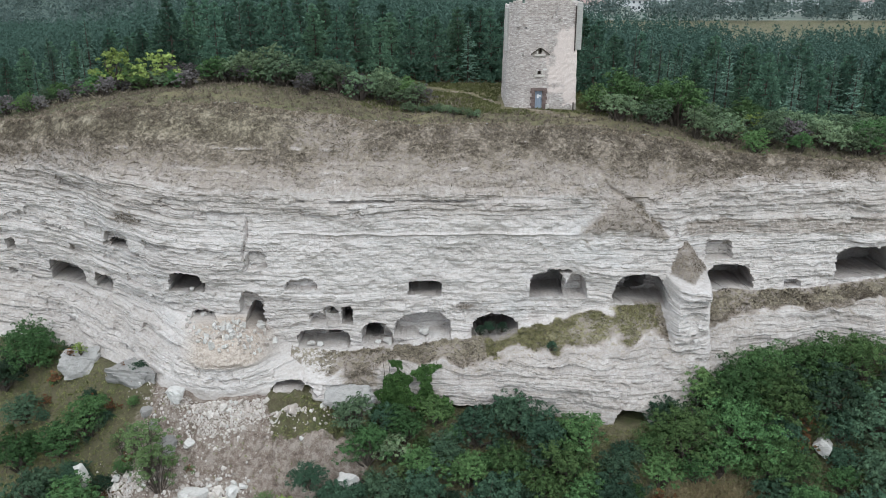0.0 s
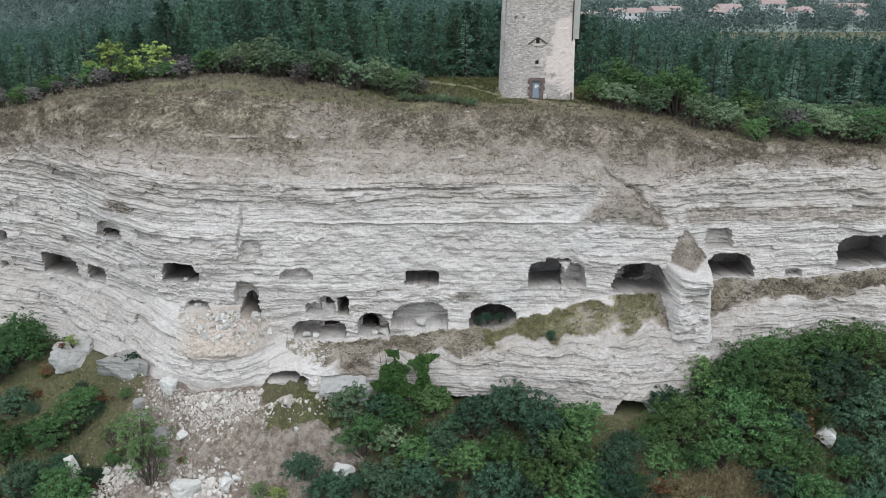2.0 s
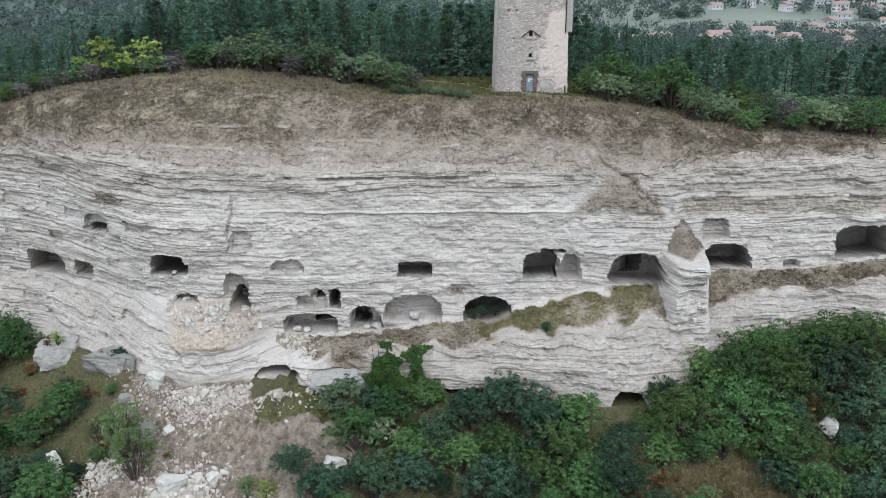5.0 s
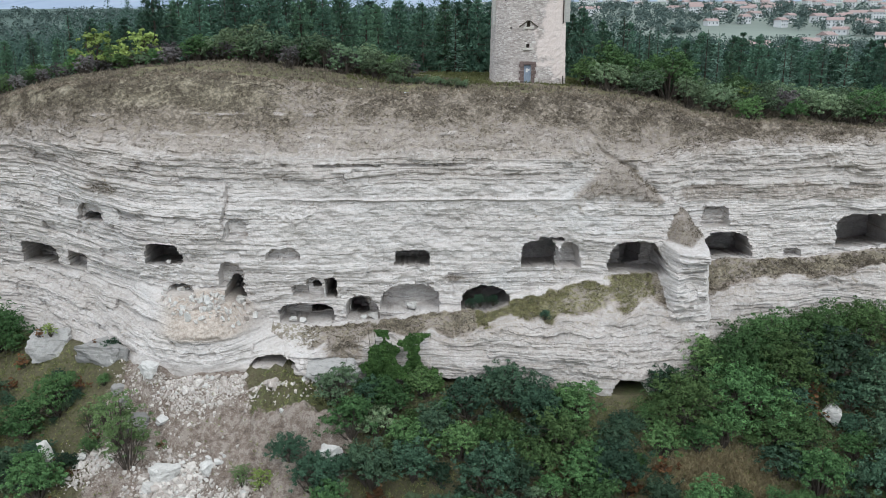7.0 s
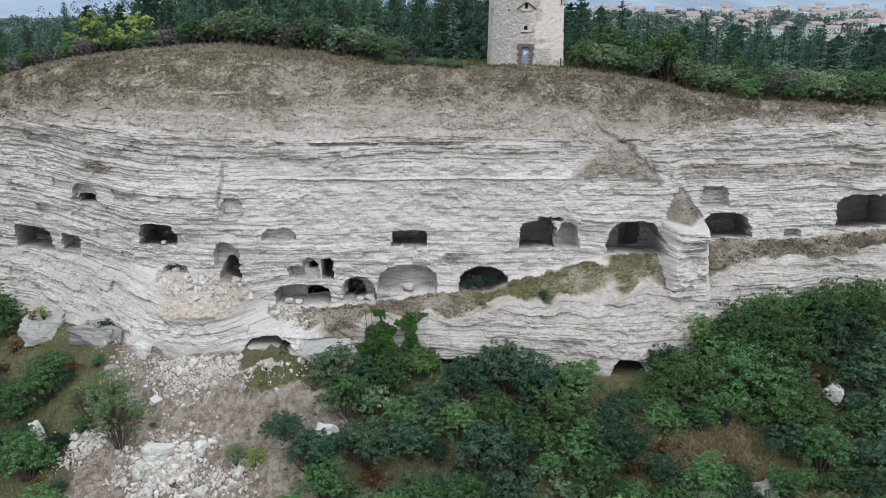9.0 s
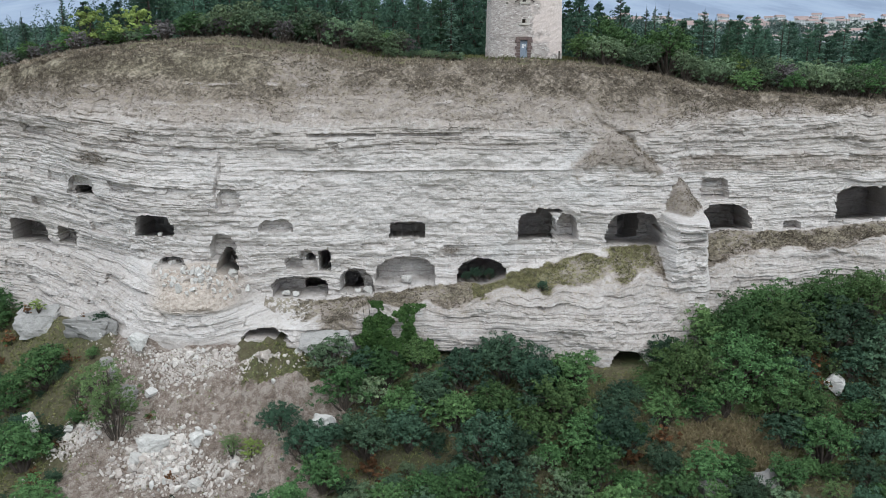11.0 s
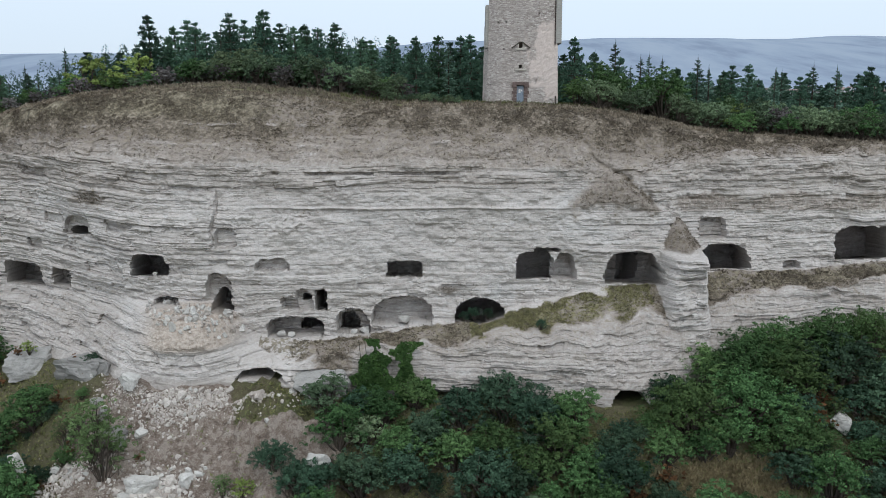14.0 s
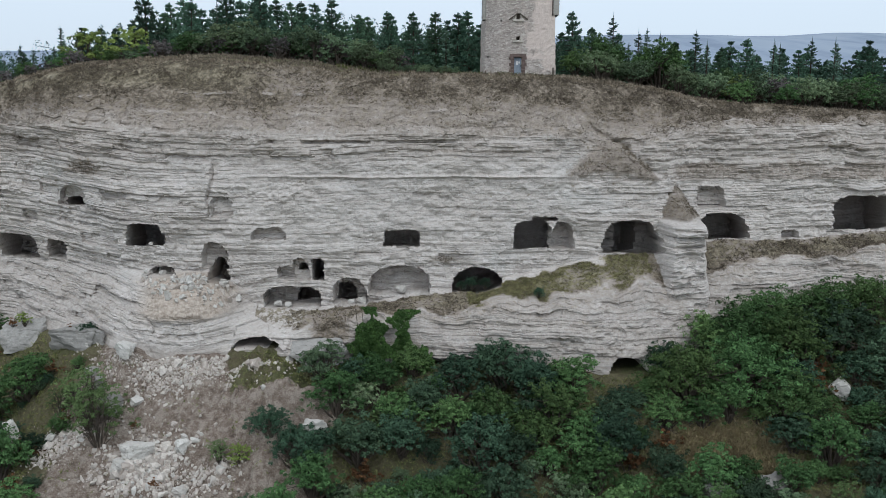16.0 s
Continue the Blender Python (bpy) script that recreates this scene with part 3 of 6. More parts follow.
    talus = 26.9 + 0.7 * np.abs(np.sin(X / 2.4 + 0.6)) + 0.4 * wander
    soil = np.maximum(soil, 0.74 * step(20, 23, X) * step(25.7, 26.1, Z) * step(talus + 0.5, talus - 0.3, Z) * (S > 2))
    soil = np.maximum(soil, 0.5 * step(18, 22, X) * step(28.6, 29.6, Z + wander) * (S > 2))
    soil = np.maximum(soil, 0.70 * np.exp(-((X + 29.5) / 3.0) ** 2 - ((Z - 27.0) / 1.2) ** 2))
    soil = np.maximum(soil, 0.75 * np.exp(-((X - 2.0) / 1.3) ** 2 - ((Z - 19.2) / 0.6) ** 2) * (S > 2))
    soil = np.maximum(soil, 0.42 * step(-24, -28, X) * step(18.5, 17, Z))
    soil = np.maximum(soil, 0.30 * step(22, 26, X) * step(19.5, 18.5, Z))
    soil = np.maximum(soil, 0.46 * (S < 1) * step(-13, -9, X))
    soil = np.where(on_pillar & (Z < 22.6), 0.15, soil) * (1 - 0.3 * ledge)
    scrub = np.where(flat_rows, (0.62 + 0.22 * fbm(X / 2.6, S * 2, 2, 29)) * step(edge - 0.1, edge + 0.15, ragged) * walked, 0.0)
    scrub = np.maximum(scrub, 0.24 * step(0.75, 1.0, ragged) * (S < 1.5) * (X > -9))
    scrub = np.maximum(scrub, 0.66 * np.exp(-((X + 7.6) / 2.0) ** 2) * step(0.35, 0.6, ragged) * (S < 1.3))
    scrub = np.maximum(scrub, np.maximum(slope, step(2.97, 3.1, S)) * (0.36 + 0.50 * step(3.15, 3.6, S)))
    scrub = np.maximum(scrub, slope * (0.62 + 0.30 * step(3.2, 3.5, S)) * step(-6, -14, X))
    scrub = np.maximum(scrub, slope * 0.75 * step(-34, -40, X))
    scrub = np.maximum(scrub, slope * 0.52 * step(16, 24, X))
    scrub = scrub - 0.3 * slope * step(-17, -13, X) * (1 - step(-9, -5, X)) * step(33.0, 34.0, Z)
    scrub = np.maximum(scrub, 0.28 * step(24.8, 25.4, X) * step(1.0, 1.3, ragged) * (1 - step(1.9, 2.0, S)))
    scrub = np.maximum(scrub, np.maximum(0.36 * fan, 0.62 * gully))
    scrub = np.where(on_pillar & (Z < 22.6), 0.0, scrub)
    scrub = np.maximum(scrub, 0.50 * on_pillar * step(22.5, 23.0, Z))
    scrub = np.maximum(scrub, 0.4 * np.exp(-((X + 29.5) / 3.0) ** 2 - ((Z - 27.0) / 1.0) ** 2))
    scrub = np.maximum(scrub, 0.4 * np.exp(-((X - 2.0) / 1.2) ** 2 - ((Z - 19.2) / 0.5) ** 2) * (S > 2)) * (1 - 0.5 * ledge)
    green = np.where(flat_rows, 0.6 * step(3, 7, X) * (1 - step(17, 19, X)) + 0.3, 0.0) * step(1.1, 1.4, S)
    green = np.maximum(green, step(3.85, 3.98, S) * 0.25)
    green = np.maximum(green, 0.32 * slope * step(-10, -18, X) * step(3.3, 3.6, S))
    Y = Y - 0.8 * fall * (0.8 + 0.10 * fbm(X / 0.5, Z / 0.4, 3, 47))
    rubble = np.clip(1.3 * fall + 0.5 * np.exp(-((X + 18) / 7) ** 2) * step(12.8, 11.4, Z), 0, 1)
    stain = np.exp(-((X + 26.0) / 1.1) ** 2 - ((Z - 25.0) / 0.35) ** 2) + np.exp(-((X + 22.2) / 1.3) ** 2 - ((Z - 23.1) / 0.3) ** 2)
    rubble = np.maximum(rubble, 0.42 * stain * value_noise(X / 0.5, Z / 0.25, 45) * (S > 2))
    # a tall fissure, and the block beside it that stands proud
    jag = 0.55 * (value_noise(Z / 0.9, 0 * Z, 46) - 0.5)
    block = step(-22.5, -19.5, X) * (X < -18.15 + jag + 0.10 * (Z - 25)) * step(22.8, 23.0, Z) * (1 - step(27.2, 27.9, Z)) * (S > 2)
    Y = Y - 0.22 * block
    fissure = np.exp(-((X + 18.05 - jag - 0.10 * (Z - 25)) / 0.11) ** 2) * step(22.4, 23, Z) * (1 - step(27, 28, Z)) * (S > 2)
    slot = step(0.16, 0.09, np.abs(Z - 29.3 - 0.05 * fbm(X / 3, 0 * X, 2, 48))) * step(-13.2, -12.8, X) * step(3.2, 2.9, X) * step(0.30, 0.42, value_noise(X / 1.3, 0 * X, 49))
    sill = np.exp(-((Z - 26.35 - 0.08 * fbm(X / 4, 0 * X, 2, 52)) / 0.10) ** 2) * step(-16, -13, X) * step(14, 10, X)
    Y = Y + (0.42 * slot - 0.20 * sill) * (S > 2) * (S < 3)
    Y = Y + 0.28 * fissure
    Z[0] = Z[0] - 1.6
    # the caves last
    inside, sunk, widen = (a * (S > 1.6) * (S < 3) for a in hollow_depth(X, Z, CAVES, 50))
    inside = np.maximum(inside, hollow_depth(X, Z, HOLLOWS, 51)[0] * (S < 1.3))
    Y = Y + inside
    Z = Z - sunk
    X = X + widen
    soil = np.where(inside > 0.5, -1, soil)
    rubble = np.where(inside > 0.5, 0, rubble)
    scrub = np.where(inside > 0.5, -2, scrub)
    return X, Y, Z, dict(soil=soil, scrub=scrub, green=np.clip(green, 0, 1), rubble=rubble, tone=tone, bed_level=bed_z)


def ground_height(x, y):
    """The slope below the cliff: scree, an earth bank, then falling to the valley side."""
    x, y = np.broadcast_arrays(np.asarray(x, float), np.asarray(y, float))
    d = np.maximum(TOE_Y(x) - y, 0.0)
    bank = step(-17, -13, x) * (1 - step(-8, -5, x))
    plain = 0.66 * np.minimum(d, 9) + 0.45 * np.clip(d - 9, 0, 30) + 0.12 * np.clip(d - 39, 0, 40)
    shelf = 0.25 * np.minimum(d, 4.8) + 3.3 * step(4.7, 6.7, d) + 0.5 * np.clip(d - 7.4, 0, 22) + 0.12 * np.clip(d - 39, 0, 40)
    z = TOE_Z(x) - plain * (1 - bank) - shelf * bank
    gully = np.exp(-((x + 23 - 0.5 * (66 - y)) / 2.5) ** 2) * step(0.5, 5, d)
    z = z - 0.7 * gully
    raw = step(-30, -26, x) * (1 - step(-8, -5.5, x)) * step(53, 57, y)
    z = z + raw * (0.58 * fbm(x / 2.2, y / 1.8, 5, 63) + 0.9 * bank * np.abs(fbm(x / 1.6, y / 4.0, 4, 64)))
    return z + (0.5 * fbm(x / 7, y / 7, 3, 61) + 0.12 * fbm(x / 1.3, y / 1.3, 4, 62)) * step(0, 1.5, d)


PLATEAU = curve([(-90, 26), (-60, 31), (-45, 34.3), (-38, 35.8), (-28, 37.1), (-20, 37.6), (-12, 36.9), (-5, 35.9), (0, 35.6), (16, 35.4), (22, 34.2), (27, 33), (40, 32.2), (60, 31), (110, 26)])


def plateau_height(x, y):
    """The wooded plateau behind the crest, sinking into the valley, and the hills beyond it."""
    x, y = np.broadcast_arrays(np.asarray(x, float), np.asarray(y, float))
    edge = CREST_Y(x)
    near = step(0, 6, y - edge)
    z = CREST_Z(x) * (1 - near) + PLATEAU(x) * near
    right = step(-20, 60, x)
    fall = step(100, 420, y)
    z = z * (1 - fall) + (14 + 8 * right) * fall
    z = z + 46 * step(420, 1150, y) + 240 * (0.80 + 0.2 * step(-700, 500, x)) * step(1000, 2700, y) * (0.9 + 0.10 * fbm(x / 700, y / 900, 3, 71))
    return z + 0.12 * fbm(x / 2.0, y / 2.0, 3, 72) * step(0.5, 4, y - edge) * (1 - step(100, 200, y))


def grid_mesh(name, X, Y, Z, mat, attrs=None, smooth=False):
    n, m = X.shape
    mesh = bpy.data.meshes.new(name)
    mesh.vertices.add(n * m)
    mesh.vertices.foreach_set("co", np.stack([X, Y, Z], -1).astype(np.float32).ravel())
    i = np.arange(n * m).reshape(n, m)
    quads = np.stack([i[:-1, :-1], i[:-1, 1:], i[1:, 1:], i[1:, :-1]], -1).reshape(-1, 4)
    mesh.loops.add(quads.size)
    mesh.loops.foreach_set("vertex_index", quads.astype(np.int32).ravel())
    mesh.polygons.add(len(quads))
    mesh.polygons.foreach_set("loop_start", np.arange(0, quads.size, 4, dtype=np.int32))
    for key, values in (attrs or {}).items():
        mesh.attributes.new(key, "FLOAT", "POINT").data.foreach_set("value", values.astype(np.float32).ravel())
    mesh.update(calc_edges=True)
    mesh.shade_smooth() if smooth else mesh.shade_flat()
    mesh.materials.append(mat)
    return new(name, mesh)


# the cliff itself
CLIFF_ROWS = (84, 34, 212, 70)
cliff_x = np.concatenate([np.arange(-60, -46, 0.4), np.arange(-46, 44, 0.122), np.arange(44, 60.1, 0.4)])
CX, CY, CZ, cliff_attrs = cliff_sheet(cliff_x, CLIFF_ROWS)
cliff = tagged(grid_mesh("cliff", CX, CY, CZ, ROCK, cliff_attrs), "pale bedded limestone cliff with hewn caves and scrubby top", "cliff", kind="structure")

# the ground below it, meeting the toe
gx = np.concatenate([np.arange(-60, -46, 0.8), np.arange(-46, 44, 0.23), np.arange(44, 60.1, 0.8)])
GX, GU = np.meshgrid(gx, np.linspace(0, 1, 190) ** 1.5)
toe = TOE_Y(GX) + 0.6
GY = toe - GU * (toe - 20)
GY = np.where(GU == 0, toe + 6.0, GY)
GZ = ground_height(GX, GY) - 0.05 * (GU == 0)
RX = GX + 1.6 * fbm(GX / 4, GY / 4, 3, 91)
scar = step(-31, -26, RX) * (1 - step(-8, -5.5, RX)) * step(50, 57, GY) * (1 - 0.95 * step(-15.6, -13.8, RX) * step(62.0, 62.8, GY))
scar = scar * (1 - step(-27, -31, GX) * 0.5)
straw = np.exp(-((GX - 22.4) / 4.2) ** 2 - ((GY - 57.0) / 2.4) ** 2)
tagged(grid_mesh("ground", GX, GY, GZ, GROUND, dict(soil=0.95 * scar, straw=np.clip(1.4 * straw, 0, 1))), "dry grassy hillside with earth and scree", "ground", kind="structure")

# the plateau and the land beyond it, one sheet to the horizon
px = np.concatenate([-60 - np.geomspace(2600, 4, 50), np.arange(-60, 60, 0.7), 60 + np.geomspace(4, 2600, 50)])
pu = np.concatenate([np.arange(0, 40, 0.6), 40 + np.geomspace(1, 2900, 130)])
PX, PU = np.meshgrid(px, pu)
PY = CREST_Y(PX) + PU
PZ = plateau_height(PX, PY)
PZ[0] = np.interp(PX[0], cliff_x, CZ[-1]) - 0.02
PY[0] = np.interp(PX[0], cliff_x, CY[-1]) - 0.05
FAR_LAND, land_tree, land_bsdf = material("fields_and_woods", 0.95)
land_n = noise_node(land_tree, place_node(land_tree), 0.006, 6, 0.65)
land_x = land_tree.nodes.new("ShaderNodeSeparateXYZ")
land_tree.links.new(place_node(land_tree), land_x.inputs[0])
# Field colours are greyed, standing in for the haze over the valley.
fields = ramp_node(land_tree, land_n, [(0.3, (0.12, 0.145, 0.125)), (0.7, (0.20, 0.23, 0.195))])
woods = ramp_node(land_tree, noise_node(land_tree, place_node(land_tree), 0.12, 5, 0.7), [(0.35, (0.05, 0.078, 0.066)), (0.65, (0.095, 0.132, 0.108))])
share = maths(land_tree, "ADD", maths(land_tree, "MULTIPLY", land_x.outputs["X"], 0.004), land_n)
land_tree.links.new(mix_node(land_tree, ramp_node(land_tree, share, [(0.50, grey(0.0)), (0.75, grey(1.0))]), woods, fields), land_bsdf.inputs["Base Color"])
# Haze on the far ridge: blue-grey put into the colour, plus a glow.
HILL, hill_tree, hill_bsdf = material("hills_with_painted_haze", 1.0)
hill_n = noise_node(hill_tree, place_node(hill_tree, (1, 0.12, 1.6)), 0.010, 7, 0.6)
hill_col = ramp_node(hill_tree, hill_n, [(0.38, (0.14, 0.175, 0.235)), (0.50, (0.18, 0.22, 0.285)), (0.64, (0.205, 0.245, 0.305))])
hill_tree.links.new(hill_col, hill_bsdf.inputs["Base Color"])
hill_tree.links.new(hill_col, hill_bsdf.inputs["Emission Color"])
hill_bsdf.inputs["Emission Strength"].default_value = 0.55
near = int(np.sum(pu < 330))
mid = int(np.sum(pu < 1150))
tagged(grid_mesh("valley_land", PX[near - 1:mid], PY[near - 1:mid], PZ[near - 1:mid], FAR_LAND), "green fields across the valley, greyed with painted haze", "fields", kind="structure")
tagged(grid_mesh("backdrop", PX[mid - 1:], PY[mid - 1:], PZ[mid - 1:], HILL, None, True), "distant ridge on the horizon, its blue-grey haze painted and glowing", "hills", kind="structure")
PX, PY, PZ = PX[:near], PY[:near], PZ[:near]
# a worn path to the tower's door and thin yellow grass round it
bend = np.interp(PX, (-2, 3, 5.2, 9.4, 15), (96, 93, 87, 81.6, 80)) + 1.2 * fbm(PX / 2, PY / 2, 3, 92)
path = 0.75 * np.exp(-((PY - bend) / 1.1) ** 4) * step(-3, 1, PX) * step(16.5, 14, PX)
meadow = (0.32 + 0.4 * fbm(PX / 2.2, PY / 2.2, 3, 93)) * step(-9, -4, PX) * step(18, 15, PX) * step(104, 99, PY)
meadow = np.maximum(meadow, (0.12 + 0.3 * fbm(PX / 2.2, PY / 2.2, 3, 94)) * step(88, 84, PY))
tagged(grid_mesh("plateau", PX, PY, PZ, GROUND, dict(soil=0.9 * path, straw=np.clip(meadow, 0, 1))), "grassy plateau and valley land behind the cliff", "ground", kind="structure")
# the valley side on both sides of the cliff and below it
for side, name in ((-1, "valley_side_west"), (1, "valley_side_east")):
    sx = side * np.concatenate([[60], 60 + np.geomspace(3, 2600, 40)])
    sy = np.concatenate([np.linspace(20, 78, 40), np.linspace(79, 95, 20)])
    SX, SY = np.meshgrid(sx, sy)
    x60 = np.full_like(SX, 60.0 * side)
    low, high = ground_height(x60, np.minimum(SY, TOE_Y(x60))), plateau_height(SX, np.maximum(SY, CREST_Y(SX)))
    k = step(0, 1, (SY - TOE_Y(x60)) / (CREST_Y(x60) - TOE_Y(x60)))
    SZ = low * (1 - k) + high * k
    if side < 0:
        SX, SY, SZ = SX[:, ::-1], SY[:, ::-1], SZ[:, ::-1]
    tagged(grid_mesh(name, SX, SY, SZ, GROUND, dict(soil=0 * SX, straw=0 * SX)), "grassy valley side", "ground", kind="structure")
fx = np.linspace(-2700, 2700, 60)
fy = np.concatenate([-np.geomspace(1500, 4, 30), np.linspace(0, 20, 8)])
FX, FY = np.meshgrid(fx, fy)
inner = np.clip(FX, -60, 60)
FZ = ground_height(inner, np.full_like(FX, 20.0)) - 0.3 * (20 - np.maximum(FY, -60)) - 0.02
tagged(grid_mesh("valley_floor", FX, FY, FZ, GROUND, dict(soil=0 * FX, straw=0 * FX)), "grassy valley floor below the cliff", "ground", kind="structure")

# ---- building helpers ----
def mesh_from(name, verts, faces, mat, smooth=False):
    mesh = bpy.data.meshes.new(name)
    mesh.from_pydata([tuple(v) for v in verts], [], [tuple(f) for f in faces])
    mesh.materials.append(mat)
    if smooth:
        mesh.shade_smooth()
    return mesh


def quads_mesh(name, corners, mat):
    """One mesh from an array of loose faces, faces x corners x 3."""
    n, c = len(corners), len(corners[0])
    mesh = bpy.data.meshes.new(name)
    mesh.vertices.add(c * n)
    mesh.vertices.foreach_set("co", np.asarray(corners, np.float32).ravel())
    mesh.loops.add(c * n)
    mesh.loops.foreach_set("vertex_index", np.arange(c * n, dtype=np.int32))
    mesh.polygons.add(n)
    mesh.polygons.foreach_set("loop_start", np.arange(0, c * n, c, dtype=np.int32))
    mesh.update(calc_edges=True)
    mesh.materials.append(mat)
    return mesh


def part(name, bm, mat, parent, label=""):
    """Links a bmesh, or a finished mesh, as one part under a thing or a part."""
    if isinstance(bm, bmesh.types.BMesh):
        mesh = bpy.data.meshes.new(name)
        bm.to_mesh(mesh)
        bm.free()
        mesh.materials.append(mat)
    else:
        mesh = bm
    ob = new(name, mesh)
    ob.parent = parent
    if label:
        ob["label"] = label
    return ob


def thing(name, label, category, group="", kind="", at=(0, 0, 0)):
    ob = new(name)
    ob.empty_display_size = 0.2
    ob.location = at
    return tagged(ob, label, category, group, kind)


def add_box(bm, x0, x1, y0, y1, z0, z1, bevel=0.0, rough=0.0, rng=None):
    made = bmesh.ops.create_cube(bm, size=1.0)["verts"]
    for v in made:
        v.co = Vector(((x0 + x1) / 2 + v.co.x * (x1 - x0), (y0 + y1) / 2 + v.co.y * (y1 - y0), (z0 + z1) / 2 + v.co.z * (z1 - z0)))
        if rough and rng:
            v.co += Vector((rng.uniform(-rough, rough), rng.uniform(-rough, rough), rng.uniform(-rough, rough)))
    if bevel:
        edges = list({e for v in made for e in v.link_edges})
        bmesh.ops.bevel(bm, geom=edges, offset=bevel, segments=1, affect="EDGES")
    return bm


def box(*a, **k):
    return add_box(bmesh.new(), *a, **k)


def tube_arrays(points, radii, sides=6):
    """A tapered limb along points, as corners of quads."""
    points = np.asarray(points, float)
    rings = []
    for i, p in enumerate(points):
        d = points[min(i + 1, len(points) - 1)] - points[max(i - 1, 0)]
        d = d / (np.linalg.norm(d) + 1e-9)
        a = np.cross(d, (0.31, 0.95, 0.05) if abs(d[2]) > 0.5 else (0, 0, 1.0))
        a = a / (np.linalg.norm(a) + 1e-9)
        b = np.cross(d, a)
        w = np.linspace(0, 2 * np.pi, sides, endpoint=False)
        rings.append(p + radii[i] * (np.cos(w)[:, None] * a + np.sin(w)[:, None] * b))
    out = []
    for r, s in zip(rings[:-1], rings[1:]):
        out.append(np.stack([r, np.roll(r, -1, 0), np.roll(s, -1, 0), s], 1))
    return np.concatenate(out)


def leaf_quads(centres, facing, size, rng, narrow=0.6, fold=0.25):
    """Small leaves at centres, turned roughly to the facing directions."""
    n = len(centres)
    f = facing + rng.normal(0, 0.55, (n, 3))
    f /= np.linalg.norm(f, axis=1)[:, None] + 1e-9
    r = rng.normal(0, 1, (n, 3))
    a = np.cross(f, r)
    a /= np.linalg.norm(a, axis=1)[:, None] + 1e-9
    b = np.cross(f, a)
    s = (size * rng.uniform(0.6, 1.35, n))[:, None]
    tip, side = a * s, b * s * narrow
    lift = f * s * fold
    return np.stack([centres - tip * 1.15, centres + tip * 0.6 - side * 1.25 + lift, centres + tip * 0.75 + side * 1.25 - lift], 1)


# ---- plants ----
def bush(name, rng, radius, tall, leaves, mat, leaf=0.17, lobes=9, spread=0.55, wood=1.0):
    """Many-stemmed bush: stems and limbs, and a crown of small leaves on uneven lobes. Returns its root."""
    root = new(name)
    mid = []
    for k in range(lobes):
        a, q = rng.uniform(0, 6.283), math.sqrt(rng.uniform(0.02, 1))
        h = tall * (0.20 + 0.58 * (1 - q ** 2) * rng.uniform(0.65, 1.1)) + tall * rng.uniform(-0.06, 0.08)
        mid.append((math.cos(a) * q * radius * spread * 1.15, math.sin(a) * q * radius * spread * 1.15, h, radius * rng.uniform(0.34, 0.58)))
    mid = np.array(mid)
    limbs = []
    for c in mid:
        b = np.array([c[0] * 0.12, c[1] * 0.12, -0.3])
        m = np.array([c[0] * 0.5, c[1] * 0.5, c[2] * 0.5]) + rng.normal(0, 0.08 * radius, 3)
        limbs.append(tube_arrays([b, m, c[:3]], [0.05 * radius * wood, 0.035 * radius * wood, 0.012 * radius * wood], 5))
        for j in range(3):
            e = c[:3] + rng.normal(0, 0.5, 3) * c[3]
            limbs.append(tube_arrays([m * 0.4 + c[:3] * 0.6, e], [0.014 * radius, 0.005 * radius], 4))
    part("branchwork", quads_mesh("branchwork", np.concatenate(limbs), BARK), None, root)
    # twigs carry rounded clumps of leaves, set over the outside of each lobe
    clumps = max(24, leaves // 26)
    pick = rng.choice(len(mid), clumps, p=mid[:, 3] ** 2 / np.sum(mid[:, 3] ** 2))
    d = rng.normal(0, 1, (clumps, 3))
    d[:, 2] = np.where(d[:, 2] < -0.2, -d[:, 2], d[:, 2])
    d /= np.linalg.norm(d, axis=1)[:, None]
    out = mid[pick, 3] * rng.uniform(0.55, 1.35, clumps)
    heart = mid[pick, :3] + d * out[:, None] * np.array([1, 1, 0.9])
    q = rng.integers(0, clumps, leaves)
    ball = rng.normal(0, 1, (leaves, 3))
    ball /= np.linalg.norm(ball, axis=1)[:, None]
    ball[:, 2] = np.where(ball[:, 2] < -0.35, -ball[:, 2], ball[:, 2])
    loose = (radius * rng.uniform(0.06, 0.14, clumps))[q] * rng.uniform(0.6, 1.15, leaves)
    centres = heart[q] + ball * loose[:, None] * np.array([1, 1, 0.75])
    keep = centres[:, 2] > -0.02 * tall
    centres, q, ball = centres[keep], q[keep], ball[keep]
    facing = ball * 0.9 + d[q] * 0.3 + np.array([0, 0, 0.35])
    part("crown", quads_mesh("crown", leaf_quads(centres, facing, leaf, rng), mat), None, root)
    return root


